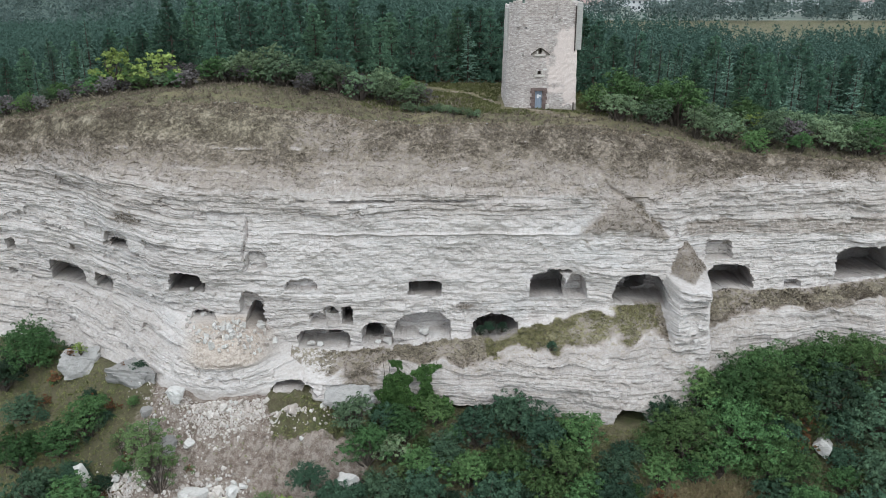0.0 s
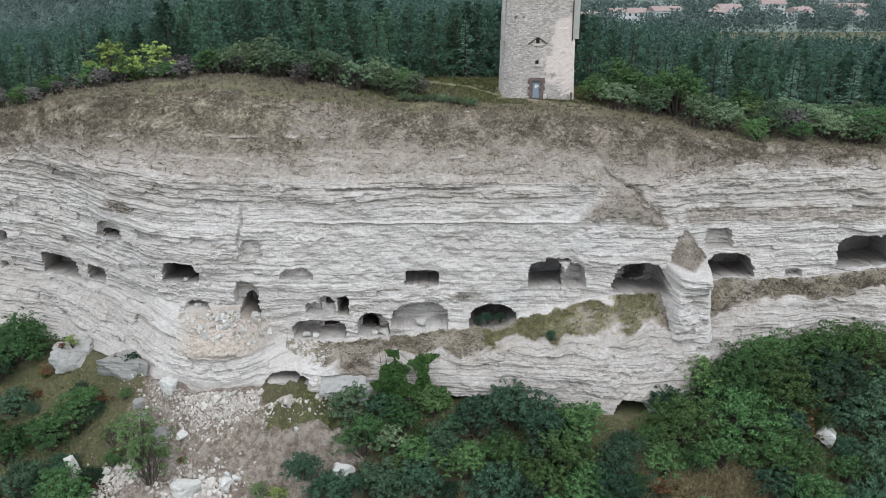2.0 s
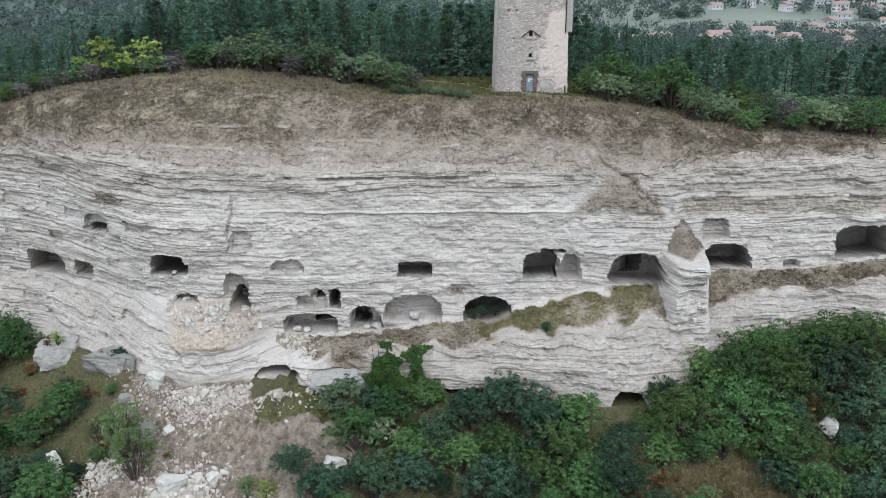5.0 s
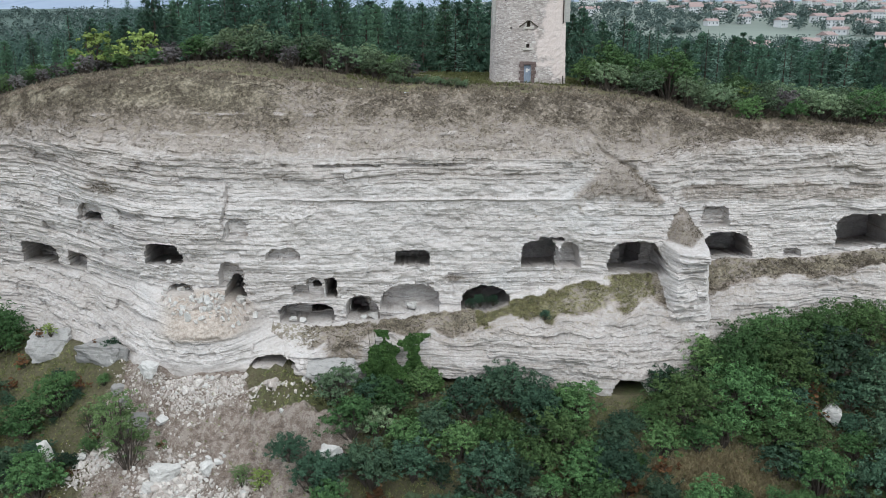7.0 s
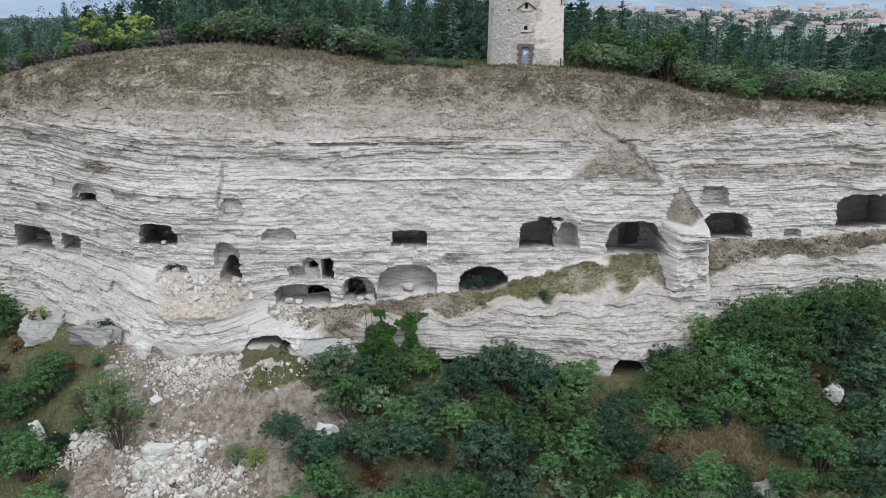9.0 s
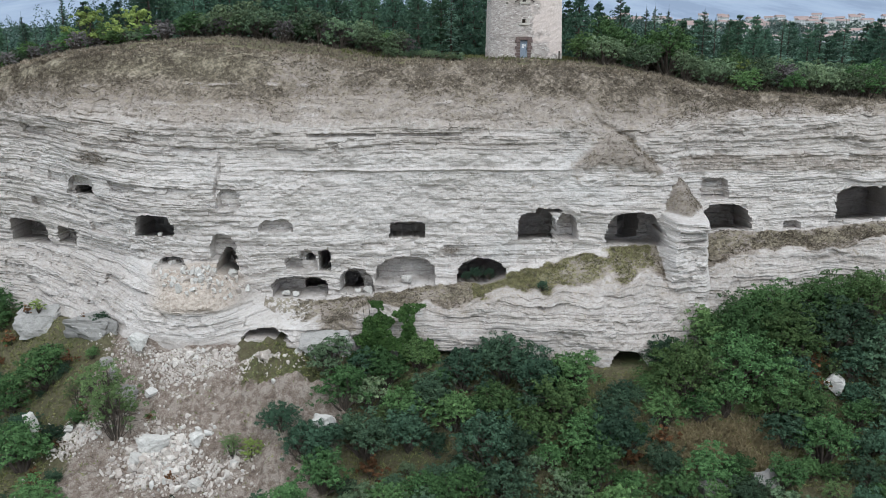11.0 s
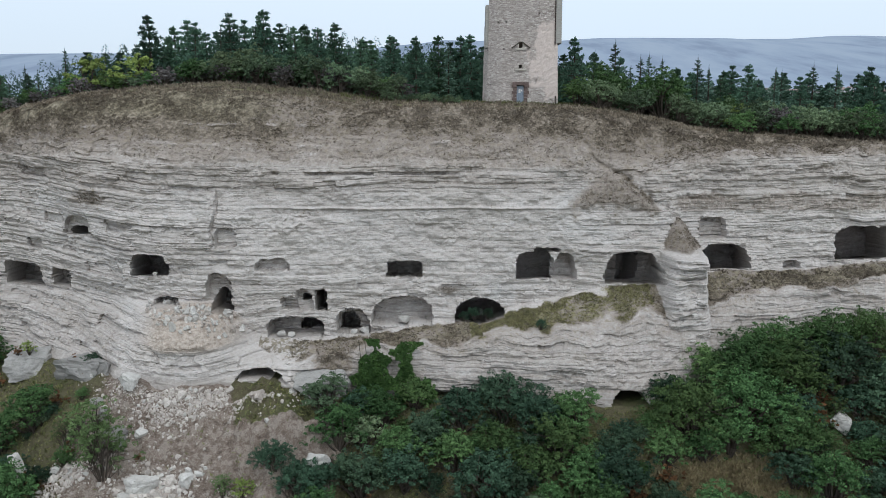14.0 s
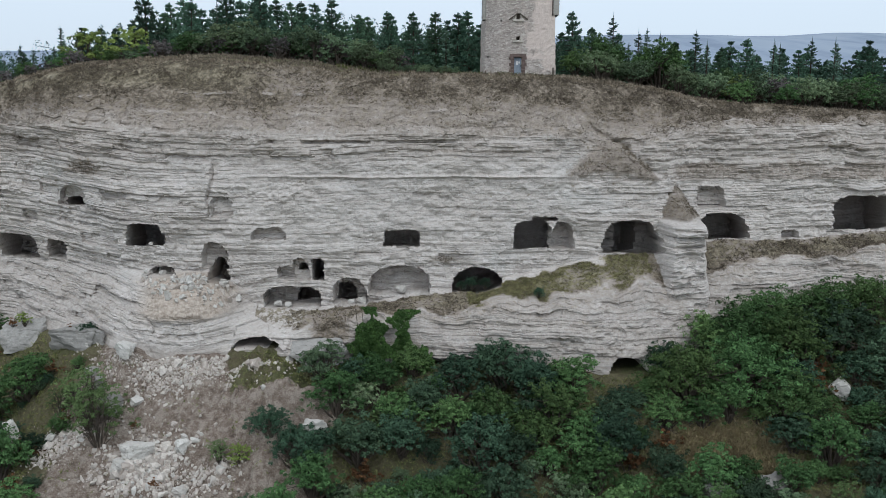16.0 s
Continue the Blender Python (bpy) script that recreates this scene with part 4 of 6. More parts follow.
def pine(name, rng, tall, wide, mat, whorls=12, per=6, sprays=5, blades=12, first=0.08, blade=0.46, droop=0.08):
    """Pine: tapered trunk, whorls of limbs and tufts of needles, open and uneven at the top."""
    root = new(name)
    lean = rng.normal(0, 0.02 * tall, 2)
    zs = np.linspace(-0.4, tall * 0.97, 7)
    spine = np.stack([lean[0] * (zs / tall) ** 2, lean[1] * (zs / tall) ** 2, zs], 1)
    wood = [tube_arrays(spine, np.linspace(0.022 * tall, 0.004 * tall, 7), 7)]
    tufts, ways, fits = [], [], []
    for w in range(whorls):
        u = first + (0.97 - first) * (w + rng.uniform(-0.25, 0.25)) / (whorls - 1)
        u = min(max(u, first), 0.985)
        z = tall * u
        reach = wide * (1 - u) ** 0.85 * rng.uniform(0.72, 1.15) + 0.07 * wide
        turn = rng.uniform(0, 6.28)
        for k in range(per):
            if rng.uniform() < 0.14:
                continue
            a = turn + 6.283 * (k + rng.uniform(-0.3, 0.3)) / per
            length = reach * rng.uniform(0.62, 1.12)
            rise = (0.05 + 0.50 * u * u - droop) * length
            base = np.array([lean[0] * u * u, lean[1] * u * u, z])
            tip = base + np.array([math.cos(a) * length, math.sin(a) * length, rise])
            wood.append(tube_arrays([base, (base + tip) / 2 - [0, 0, 0.06 * length], tip], [0.012 * wide + 0.01, 0.009 * wide, 0.003 * wide], 4))
            for s in range(sprays):
                f = 0.24 + 0.80 * (s + rng.uniform(0, 0.8)) / sprays
                p = base + (tip - base) * min(f, 1.03) + rng.normal(0, 0.07 * length + 0.04, 3)
                tufts.append(p)
                ways.append((tip - base) / (length + 1e-6) * 0.6 + np.array([0, 0, 0.55]))
                fits.append(0.45 + 0.75 * (1 - u) ** 0.6)
    for up in (0.93, 0.96, 0.99):
        tufts.append(np.array([lean[0], lean[1], tall * up]))
        ways.append(np.array([0, 0, 1.6]))
        fits.append(0.7)
    tufts, ways = np.array(tufts), np.array(ways)
    part("trunk", quads_mesh("trunk", np.concatenate(wood), BARK), None, root)
    p = np.repeat(tufts, blades, 0)
    d = np.repeat(ways, blades, 0) + rng.normal(0, 0.5, (len(p), 3))
    d /= np.linalg.norm(d, axis=1)[:, None]
    long = (blade * np.repeat(fits, blades) * rng.uniform(0.6, 1.2, len(p)))[:, None]
    side = np.cross(d, rng.normal(0, 1, (len(p), 3)))
    side /= np.linalg.norm(side, axis=1)[:, None] + 1e-9
    side = side * long * 0.15
    needles = np.stack([p - d * long * 0.1, p + d * long * 0.9 - side * 1.1, p + d * long + side * 1.1], 1)
    part("crown", quads_mesh("crown", needles, mat), None, root)
    return root


def fir(name, rng, tall, wide, mat, whorls=22, per=6, blades=13):
    """Fir: a straight spire with feathery tiers of branches that lift at the tips."""
    root = new(name)
    wood = [tube_arrays([(0, 0, -0.4), (0, 0, tall * 0.5), (0, 0, tall)], [0.02 * tall, 0.012 * tall, 0.003 * tall], 6)]
    leaves = []
    for w in range(whorls):
        for k in range(per):
            u = 0.06 + 0.92 * (w + rng.uniform(-0.45, 0.45)) / whorls
            a = rng.uniform(0, 6.283)
            length = (wide * (1 - u) ** 0.85 + 0.05 * wide) * rng.uniform(0.55, 1.12)
            way = np.array([math.cos(a), math.sin(a), 0.45 * u - 0.22 + rng.uniform(-0.12, 0.12)])
            base = np.array([0, 0, tall * u])
            if w % 2:
                wood.append(tube_arrays([base, base + way * length], [0.012 * wide, 0.003], 3))
            across = np.array([-math.sin(a), math.cos(a), 0])
            for s in range(blades):
                f = (s + rng.uniform(0.2, 1)) / blades
                p = base + way * length * f + np.array([0, 0, 0.14 * length * f * f])
                sign = 1 if s % 2 else -1
                out = (way * 0.7 + across * sign * rng.uniform(0.3, 1.0) + np.array([0, 0, rng.uniform(-0.5, 0.5)])) * (0.20 + 0.30 * (1 - f)) * min(1.0, length + 0.2)
                wing = way * 0.06 + np.array([0, 0, rng.uniform(-0.05, 0.05)])
                leaves.append([p - wing, p + out, p + wing])
    leaves.append([(-0.04, 0, tall * 0.97), (0.04, 0, tall * 0.97), (0.0, 0, tall * 1.06)])
    part("trunk", quads_mesh("trunk", np.concatenate(wood), BARK), None, root)
    part("crown", quads_mesh("crown", np.array(leaves), mat), None, root)
    return root

# ---- the woods ----
rng = np.random.default_rng(5)


def plant(models, pick, x, y, z, size, turn, label, category, group):
    """A copy of one of the models, rooted at a place."""
    m = Matrix.Translation((x, y, z)) @ Matrix.Rotation(turn, 4, "Z")
    ob = copy_thing(models[pick], m)
    ob.scale = (size, size, size * 1.0)
    return tagged(ob, label, category, group)


def drop(models):
    """Removes the models once their copies stand."""
    for ob in models:
        for o in (*ob.children_recursive, ob):
            bpy.data.objects.remove(o)


pines = [pine("pine_tree", rng, 8.0, 2.8, PINE, whorls=w, first=f) for w, f in ((13, 0.06), (12, 0.10), (14, 0.05), (11, 0.12))]
firs = [fir("fir_tree", rng, 7.5, w, FIR) for w in (1.9, 1.5)]
taken = []


def free_place(x, y, gap):
    if any((x - a) ** 2 + (y - b) ** 2 < gap * gap for a, b in taken):
        return False
    taken.append((x, y))
    return True


def wood_edge(x):
    """Where the tall trees begin behind the crest."""
    return float(np.interp(x, (-60, -38, -20, -5, 4, 15, 18, 30, 45, 60), (101, 97, 94, 99, 101, 97, 91, 86, 85, 86)))


count = 0
for x, y, kind, tall in ((3.0, 101.5, "f", 7.0), (-44.5, 106, "f", 8.5), (24, 93, "f", 7.2), (27, 95, "f", 7.8), (42, 90, "f", 7.8), (33, 97, "f", 7.4), (-24, 101, "f", 7.6), (-50, 107, "f", 7.5)):
    taken.append((x, y))
    plant(firs, count % 2, x, y, float(plateau_height(x, y)) - 0.1, tall / 7.5, count * 1.7, "slender blue-green fir at the edge of the wood", "fir tree", "firs of the wood")
    count += 1
for k in range(5200):
    x, y = rng.uniform(-66, 66), rng.uniform(84, 112)
    if y < wood_edge(x) or (4 < x < 15.5 and y < 96) or count > 250:
        continue
    if not free_place(x, y, 2.5 + 1.0 * rng.uniform()):
        continue
    z = float(plateau_height(x, y)) - 0.1
    tall = (rng.uniform(5.0, 6.8) if x < -32 else rng.uniform(6.4, 8.8)) if x < 14 else rng.uniform(5.0, 8.0)
    if rng.uniform() < (0.30 if x > 14 else 0.10):
        plant(firs, int(rng.integers(2)), x, y, z, tall / 7.5, rng.uniform(0, 6.28), "slender blue-green fir in the wood", "fir tree", "firs of the wood")
    else:
        plant(pines, int(rng.integers(4)), x, y, z, tall / 8, rng.uniform(0, 6.28), "dark green pine in the wood on the plateau", "pine tree", "pines of the wood")
    count += 1

# the farther wood, past counting
far = []
for y0 in np.arange(112, 345, 3.0):
    for x0 in np.arange(-0.62 * y0 - 24, 0.62 * y0 + 24, 3.0):
        x, y = x0 + rng.uniform(-1.2, 1.2), y0 + rng.uniform(-1.2, 1.2)
        open_land = x > 26 + 0.1 * (y - 112) and value_noise(x / 30, y / 26, 98) > 0.42
        if y < CREST_Y(x) + 14 or (y > 165 and x > 15 and open_land) or (y > 250 and x > 15):
            continue
        z = float(plateau_height(x, y))
        tall = rng.uniform(6.4, 8.4) if y < 122 else (rng.uniform(8.0, 11.5) if x < 15 else rng.uniform(5.5, 8.5))
        n = 200 if y < 136 else 120 if y < 165 else 70 if y < 200 else 44
        u = rng.uniform(0.12, 1, n) ** 0.85
        a = rng.uniform(0, 6.283, n)
        r = tall * 0.27 * (1 - u) ** 0.7 * rng.uniform(0.65, 1.1, n) + 0.1
        c = np.stack([x + r * np.cos(a), y + r * np.sin(a), z + tall * u], 1)
        far.append(leaf_quads(c, np.stack([np.cos(a), np.sin(a), 0.5 + 0 * a], 1), (0.16 + 0.26 * (1 - u)) * (0.72 if y < 136 else 0.95 if y < 165 else 1.25 if y < 200 else 1.7), rng, 0.5))
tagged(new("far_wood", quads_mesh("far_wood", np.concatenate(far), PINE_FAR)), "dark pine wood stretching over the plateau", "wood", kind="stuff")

# ---- bushes ----
leafy = [bush("bush", rng, 2.4, t, n, LEAF, 0.080, lobes=l) for t, n, l in ((3.7, 6600, 19), (3.2, 6200, 17), (4.2, 7000, 20))]
large = [bush("bush", rng, 3.5, t, 12500, LEAF, 0.088, lobes=30) for t in (5.0, 4.5)]
dull = [bush("bush", rng, 2.4, t, n, LEAF_DULL, 0.078, lobes=l) for t, n, l in ((3.5, 6400, 19), (3.0, 6000, 17))]
crest_leafy = [bush("bush", rng, 2.4, t, n, LEAF_CREST, 0.082, lobes=l) for t, n, l in ((3.5, 4600, 17), (3.0, 4400, 15))]
lime = [bush("bush", rng, 2.0, 3.4, 2600, LEAF_LIME, 0.09, lobes=10)]
bare = [bush("bush", rng, 1.8, 2.2, 2200, TWIG, 0.07, lobes=14)]
sapling = [bush("sapling", rng, 1.5, 4.0, 3600, LEAF_THIN, 0.052, lobes=24, spread=0.62, wood=0.45)]
rusty = [bush("bush", rng, 1.0, 1.1, 900, RUST, 0.07, lobes=8)]
KINDS = dict(b=(large, 3.5, "broad green leafy bush on the slope", "bush"), g=(leafy, 2.4, "dense green leafy bush on the slope", "bush"), d=(dull, 2.4, "dull dark green bush on the slope", "bush"), c=(crest_leafy, 2.4, "pale grey-green bush along the crest", "bush"),
             l=(lime, 2.0, "yellow-green bush before the pine wood", "bush"), t=(bare, 1.8, "grey leafless bush before the pine wood", "bush"),
             o=(rusty, 1.0, "small rust-brown withered bush in the scree", "bush"), s=(sapling, 1.6, "thin open sapling on the scree", "sapling"))


def set_bush(x, y, r, kind, group, lift=0.0, below=True):
    models, base, label, category = KINDS[kind]
    z = float(ground_height(x, min(y, float(TOE_Y(x)))) if below else plateau_height(x, y)) + lift - 0.15
    plant(models, int(rng.integers(len(models))), x, y, z, r / base, rng.uniform(0, 6.28), label, category, group)


FOOT_BUSHES_A = [(-6.6, 61.2, 2.0, "g"), (-5.1, 64.8, 1.7, "d"), (-0.7, 64.5, 1.5, "g"), (0.3, 61.4, 1.9, "d"), (-1.5, 58.6, 2.1, "d"), (2.9, 63.0, 2.2, "d"), (6.4, 63.9, 2.4, "d"), (8.7, 62.4, 2.6, "d"), (4.4, 57.1, 2.7, "d"), (11.9, 61.8, 2.3, "g"), (10.0, 59.5, 2.4, "g"), (12.0, 57.1, 2.1, "g"), (2.1, 59.7, 2.0, "g"), (-4.7, 58.4, 2.4, "d"), (-7.9, 57.7, 1.7, "d"), (14.8, 60.0, 1.6, "d")]
FOOT_BUSHES_B = [(18.3, 59.0, 1.6, "g"), (20.7, 61.2, 2.9, "g"), (19.8, 63.2, 1.9, "d"), (25.5, 64.6, 3.0, "g"), (25.4, 61.2, 3.4, "g"), (29.7, 63.6, 3.1, "g"), (23.4, 59.8, 2.1, "g"), (28.2, 59.4, 2.6, "g"), (33.5, 64.0, 3.2, "d"), (36.6, 62.0, 2.8, "d"), (36.4, 57.2, 2.6, "d"), (29.4, 55.6, 2.2, "g"), (34.2, 54.4, 2.3, "d"), (23.3, 64.9, 2.1, "g"), (28.8, 66.6, 2.6, "g"), (33.4, 66.9, 2.7, "g"), (37.6, 66.8, 2.7, "g"), (14.4, 57.1, 2.4, "d"), (12.5, 54.8, 2.1, "g"), (20.6, 54.4, 1.7, "g"), (15.6, 61.2, 1.1, "d"), (17.9, 61.5, 1.0, "g"), (16.7, 60.9, 0.95, "d"), (41.5, 65, 2.8, "d"), (41, 60, 2.6, "d")]
FOOT_BUSHES_C = [(-32.4, 66.6, 2.1, "g"), (-31.2, 58.6, 2.4, "g"), (-25.6, 61.6, 2.3, "s"), (-24.2, 59.6, 2.0, "s"), (-13.3, 57.6, 0.9, "l"), (-11.1, 58.4, 1.5, "d"), (-9.1, 57.0, 1.9, "d"), (-35.2, 66.2, 1.9, "g"), (-37.6, 75.4, 1.0, "d"), (-29.3, 70.2, 0.8, "d"), (-36, 61, 2.4, "d"), (-39.5, 66, 2.3, "g"), (-41, 71, 1.8, "d"), (-28.6, 63.6, 1.0, "s"), (-14.8, 57.9, 0.9, "s"), (-40.5, 75.6, 1.2, "g"), (-29.9, 61.0, 1.1, "d"), (-32.6, 62.6, 1.3, "d"), (-25.2, 63.3, 0.5, "o"), (-27.8, 62.8, 0.7, "o"), (-19.2, 56.6, 0.5, "o"), (-22.2, 61.6, 0.4, "o"), (-28.6, 69.4, 0.6, "o"), (-38.6, 73.6, 0.9, "o"), (30.9, 61.2, 1.3, "o"), (31.6, 62.9, 1.2, "o"), (14.9, 56.4, 1.2, "o"), (-4.0, 56.6, 1.2, "o"), (18.2, 57.6, 1.0, "o")]
for x, y, r, kind in FOOT_BUSHES_A + FOOT_BUSHES_B + FOOT_BUSHES_C:
    set_bush(x, y, r * 1.14, "b" if kind == "g" and r > 2.5 else kind, "bushes below the cliff")
# growth on top of the rock blocks
for x, y, top, r, kind in ((-28.7, 70.2, 13.1, 0.8, "d"), (-30.4, 70.0, 13.1, 0.6, "o"), (-36.0, 73.9, 12.9, 0.8, "l"), (-37.0, 73.8, 12.8, 0.6, "o")):
    set_bush(x, y, r, kind, "bushes below the cliff", top - float(ground_height(x, y)))
set_bush(-42.4, 76.4, 3.2, "b", "bushes below the cliff")
set_bush(-44.6, 74.8, 2.8, "d", "bushes below the cliff")
# low growth on the western slope
for k in range(64):
    x, y = rng.uniform(-43, -27.5), rng.uniform(54.5, 74)
    if y < TOE_Y(x) - 1.5:
        set_bush(x, y, rng.uniform(0.45, 1.0), "dgcdo"[int(rng.integers(5))], "bushes below the cliff")
# thicket between and in front of them
spots = [(a, b) for a, b, *_ in FOOT_BUSHES_A + FOOT_BUSHES_B + FOOT_BUSHES_C]
for k in range(1100):
    x, y = rng.uniform(-44, 46), rng.uniform(50.5, 67)
    if y > TOE_Y(x) - 2.2 or (-28 < x < -8 and y > 52.5) or (x < -27 and y > 54 and x > -44):
        continue
    if (18.0 < x < 26.5 and 54.6 < y < 59) or (31.4 < x < 33.8 and 58.0 < y < 61.5) or (15 < x < 18.2 and y > 61.6):
        continue
    if any((x - a) ** 2 + (y - b) ** 2 < 3.6 for a, b in spots):
        continue
    spots.append((x, y))
    set_bush(x, y, rng.uniform(1.5, 2.4), "gddgc"[int(rng.integers(5))], "bushes below the cliff")

# undergrowth that fills the gaps of the thicket
for k in range(900):
    x, y = rng.uniform(-14, 45), rng.uniform(51, 66)
    if y > TOE_Y(x) - 1.6 or (x < -6.5 and y > 53.5) or (18.6 < x < 26 and 54.8 < y < 58.8) or (31.4 < x < 33.8 and 58.0 < y < 61.5):
        continue
    if any((x - a) ** 2 + (y - b) ** 2 < 2.0 for a, b in spots):
        continue
    spots.append((x, y))
    set_bush(x, y, rng.uniform(0.8, 1.4), "gdcgs"[int(rng.integers(5))], "bushes below the cliff")

# bushes along the crest
CREST_BUSHES = [(-35.4, 90.6, 3.0, "l"), (-33.4, 90.4, 1.7, "g"), (-29.8, 88.8, 2.5, "l"), (-24.0, 88.0, 2.0, "g"), (-21.6, 88.4, 2.3, "d"), (-18.8, 87.2, 3.0, "d"), (-16.2, 86.2, 2.6, "d"), (-13.4, 85.6, 2.4, "d"), (-10.6, 84.6, 2.3, "d"), (-13.9, 82.9, 1.7, "t"), (-8.8, 83.4, 2.0, "t"), (-5.9, 85.8, 2.1, "d"), (-8.2, 82.6, 1.9, "d"), (-5.4, 82.6, 1.8, "d"), (-2.8, 83.0, 1.7, "d"), (16.8, 80.0, 2.2, "d"), (18.2, 83.5, 2.7, "g"), (20.8, 80.4, 2.1, "d"), (23.6, 82.4, 3.0, "g"), (24.6, 79.2, 2.0, "d"), (27.8, 79.6, 2.3, "d"), (31.0, 81.2, 1.8, "l"), (31.2, 79.0, 2.2, "d"), (29.6, 76.8, 1.4, "g"), (34.4, 79.6, 2.1, "t"), (34.0, 77.4, 1.3, "g"), (37.4, 79.2, 2.4, "d"), (39.8, 77.8, 2.2, "d"), (41.6, 78.8, 2.2, "g"), (44.5, 79, 2.4, "d")]
for x, y, r, kind in CREST_BUSHES:
    set_bush(x, y, r, "c" if kind == "d" else kind, "bushes along the crest", below=False)
for k in range(44):
    x = -50 + k * 1.1 + rng.uniform(-0.5, 0.5)
    y = max(float(CREST_Y(x)) + 3.5, 86.5 - 0.08 * (x + 20)) + rng.uniform(-0.8, 2.5)
    set_bush(x, y, rng.uniform(1.0, 1.8), "ttctg"[int(rng.integers(5))], "bushes along the crest", below=False)
for k in range(20):
    x = 15.5 + k * 1.6 + rng.uniform(-0.5, 0.5)
    set_bush(x, 84 + rng.uniform(-1.5, 2.5) - 0.05 * (x - 15), rng.uniform(1.6, 2.6), "cgc"[int(rng.integers(3))], "bushes along the crest", below=False)
for k in range(10):
    x = -3.5 + k * 0.75
    set_bush(x, 80.2 + rng.uniform(-0.8, 0.8), rng.uniform(0.5, 0.9), "c", "bushes along the crest", below=False)
# a bush in the mouth of one cave, and small ones on the rocks
for x, y, z, r in ((4.4, 71.0, 16.5, 0.75), (3.5, 70.8, 16.4, 0.6), (5.6, 71.2, 16.5, 0.65), (9.8, 67.2, 16.5, 0.6)):
    plant(dull, 0, x, y, z, r / 2.4, x * 3, "small dark green bush in the mouth of a cave", "bush", "bushes on the terrace")
drop(pines + firs + leafy + large + dull + crest_leafy + lime + bare + sapling + rusty)

# ---- the ruined tower ----
BRICK_DARK = plain_material("dark_red_stone", (0.10, 0.075, 0.07), (0.20, 0.15, 0.135), 5.0)
DOOR_PAINT = plain_material("faded_blue_paint", (0.20, 0.25, 0.32), (0.33, 0.38, 0.45), 3.0, 0.6, 0.004, (6, 1, 0.6))
PAPER = plain_material("white_paper", (0.7, 0.7, 0.7), (0.8, 0.8, 0.8), 8.0, 0.8, 0)
SILL = plain_material("pale_sill_stone", (0.42, 0.39, 0.35), (0.58, 0.55, 0.5), 5.0)
TIMBER = plain_material("weathered_timber", (0.06, 0.05, 0.042), (0.13, 0.11, 0.09), 4.0, 0.9, 0.01, (1, 1, 8))
CLADDING = plain_material("grey_cladding", (0.32, 0.31, 0.29), (0.46, 0.45, 0.42), 3.0, 0.8, 0.02, (1, 1, 5))
CEMENT = plain_material("mossy_cement", (0.13, 0.13, 0.095), (0.27, 0.26, 0.21), 1.6, 0.95, 0.04)
IRON = plain_material("rusty_iron", (0.05, 0.04, 0.035), (0.10, 0.08, 0.07), 8.0, 0.6, 0.004, metal=0.7)

TOWER_AT = (9.8, 83.3, 35.5)
tower = thing("tower", "ruined square stone tower, partly rendered, broken top", "tower", at=TOWER_AT)


def batter(x, z):
    return x * (1 - 0.0062 * z)


def wall_slab(nx, nz, x0, z0, size, y_out, y_in, solid, seed, along_x=True, round_from=None):
    """A masonry wall of small cells; cells that are not solid leave real openings or a broken edge."""
    bm = bmesh.new()
    made = {}

    def corner(i, k, side):
        key = (i, k, side)
        if key not in made:
            x, z = x0 + i * size, z0 + k * size
            bulge = 0.05 * (noise.noise((x * 2.3 + seed, z * 2.9, side * 3.0)) + 0.6 * noise.noise((x * 6.1, z * 6.7 + seed, side)))
            y = (y_out if side == 0 else y_in) + bulge
            if round_from is not None:
                y += 0.60 * max(0.0, round_from - x) ** 1.7
            px_, pz_ = x + 0.05 * noise.noise((x * 3, z * 3, seed + 2)), z + 0.05 * noise.noise((x * 3, z * 3, seed + 9))
            made[key] = bm.verts.new((batter(px_, z), y, pz_) if along_x else (batter(y, z), px_, pz_))
        return made[key]

    for i in range(nx):
        for k in range(nz):
            if not solid(x0 + (i + 0.5) * size, z0 + (k + 0.5) * size):
                continue
            bm.faces.new([corner(i, k, 0), corner(i + 1, k, 0), corner(i + 1, k + 1, 0), corner(i, k + 1, 0)])
            bm.faces.new([corner(i, k, 1), corner(i, k + 1, 1), corner(i + 1, k + 1, 1), corner(i + 1, k, 1)])
            for di, dk, a, b in ((-1, 0, (0, 0), (0, 1)), (1, 0, (1, 0), (1, 1)), (0, -1, (0, 0), (1, 0)), (0, 1, (0, 1), (1, 1))):
                ii, kk = i + di, k + dk
                if not (0 <= ii < nx and 0 <= kk < nz and solid(x0 + (ii + 0.5) * size, z0 + (kk + 0.5) * size)):
                    bm.faces.new([corner(i + a[0], k + a[1], 0), corner(i + b[0], k + b[1], 0), corner(i + b[0], k + b[1], 1), corner(i + a[0], k + a[1], 1)])
    bmesh.ops.recalc_face_normals(bm, faces=bm.faces[:])
    return bm


HOLES = [(-3.1, 1.9), (-2.6, 7.9), (-1.7, 7.9), (1.6, 8.7), (-2.0, 5.3), (0.9, 9.0)]


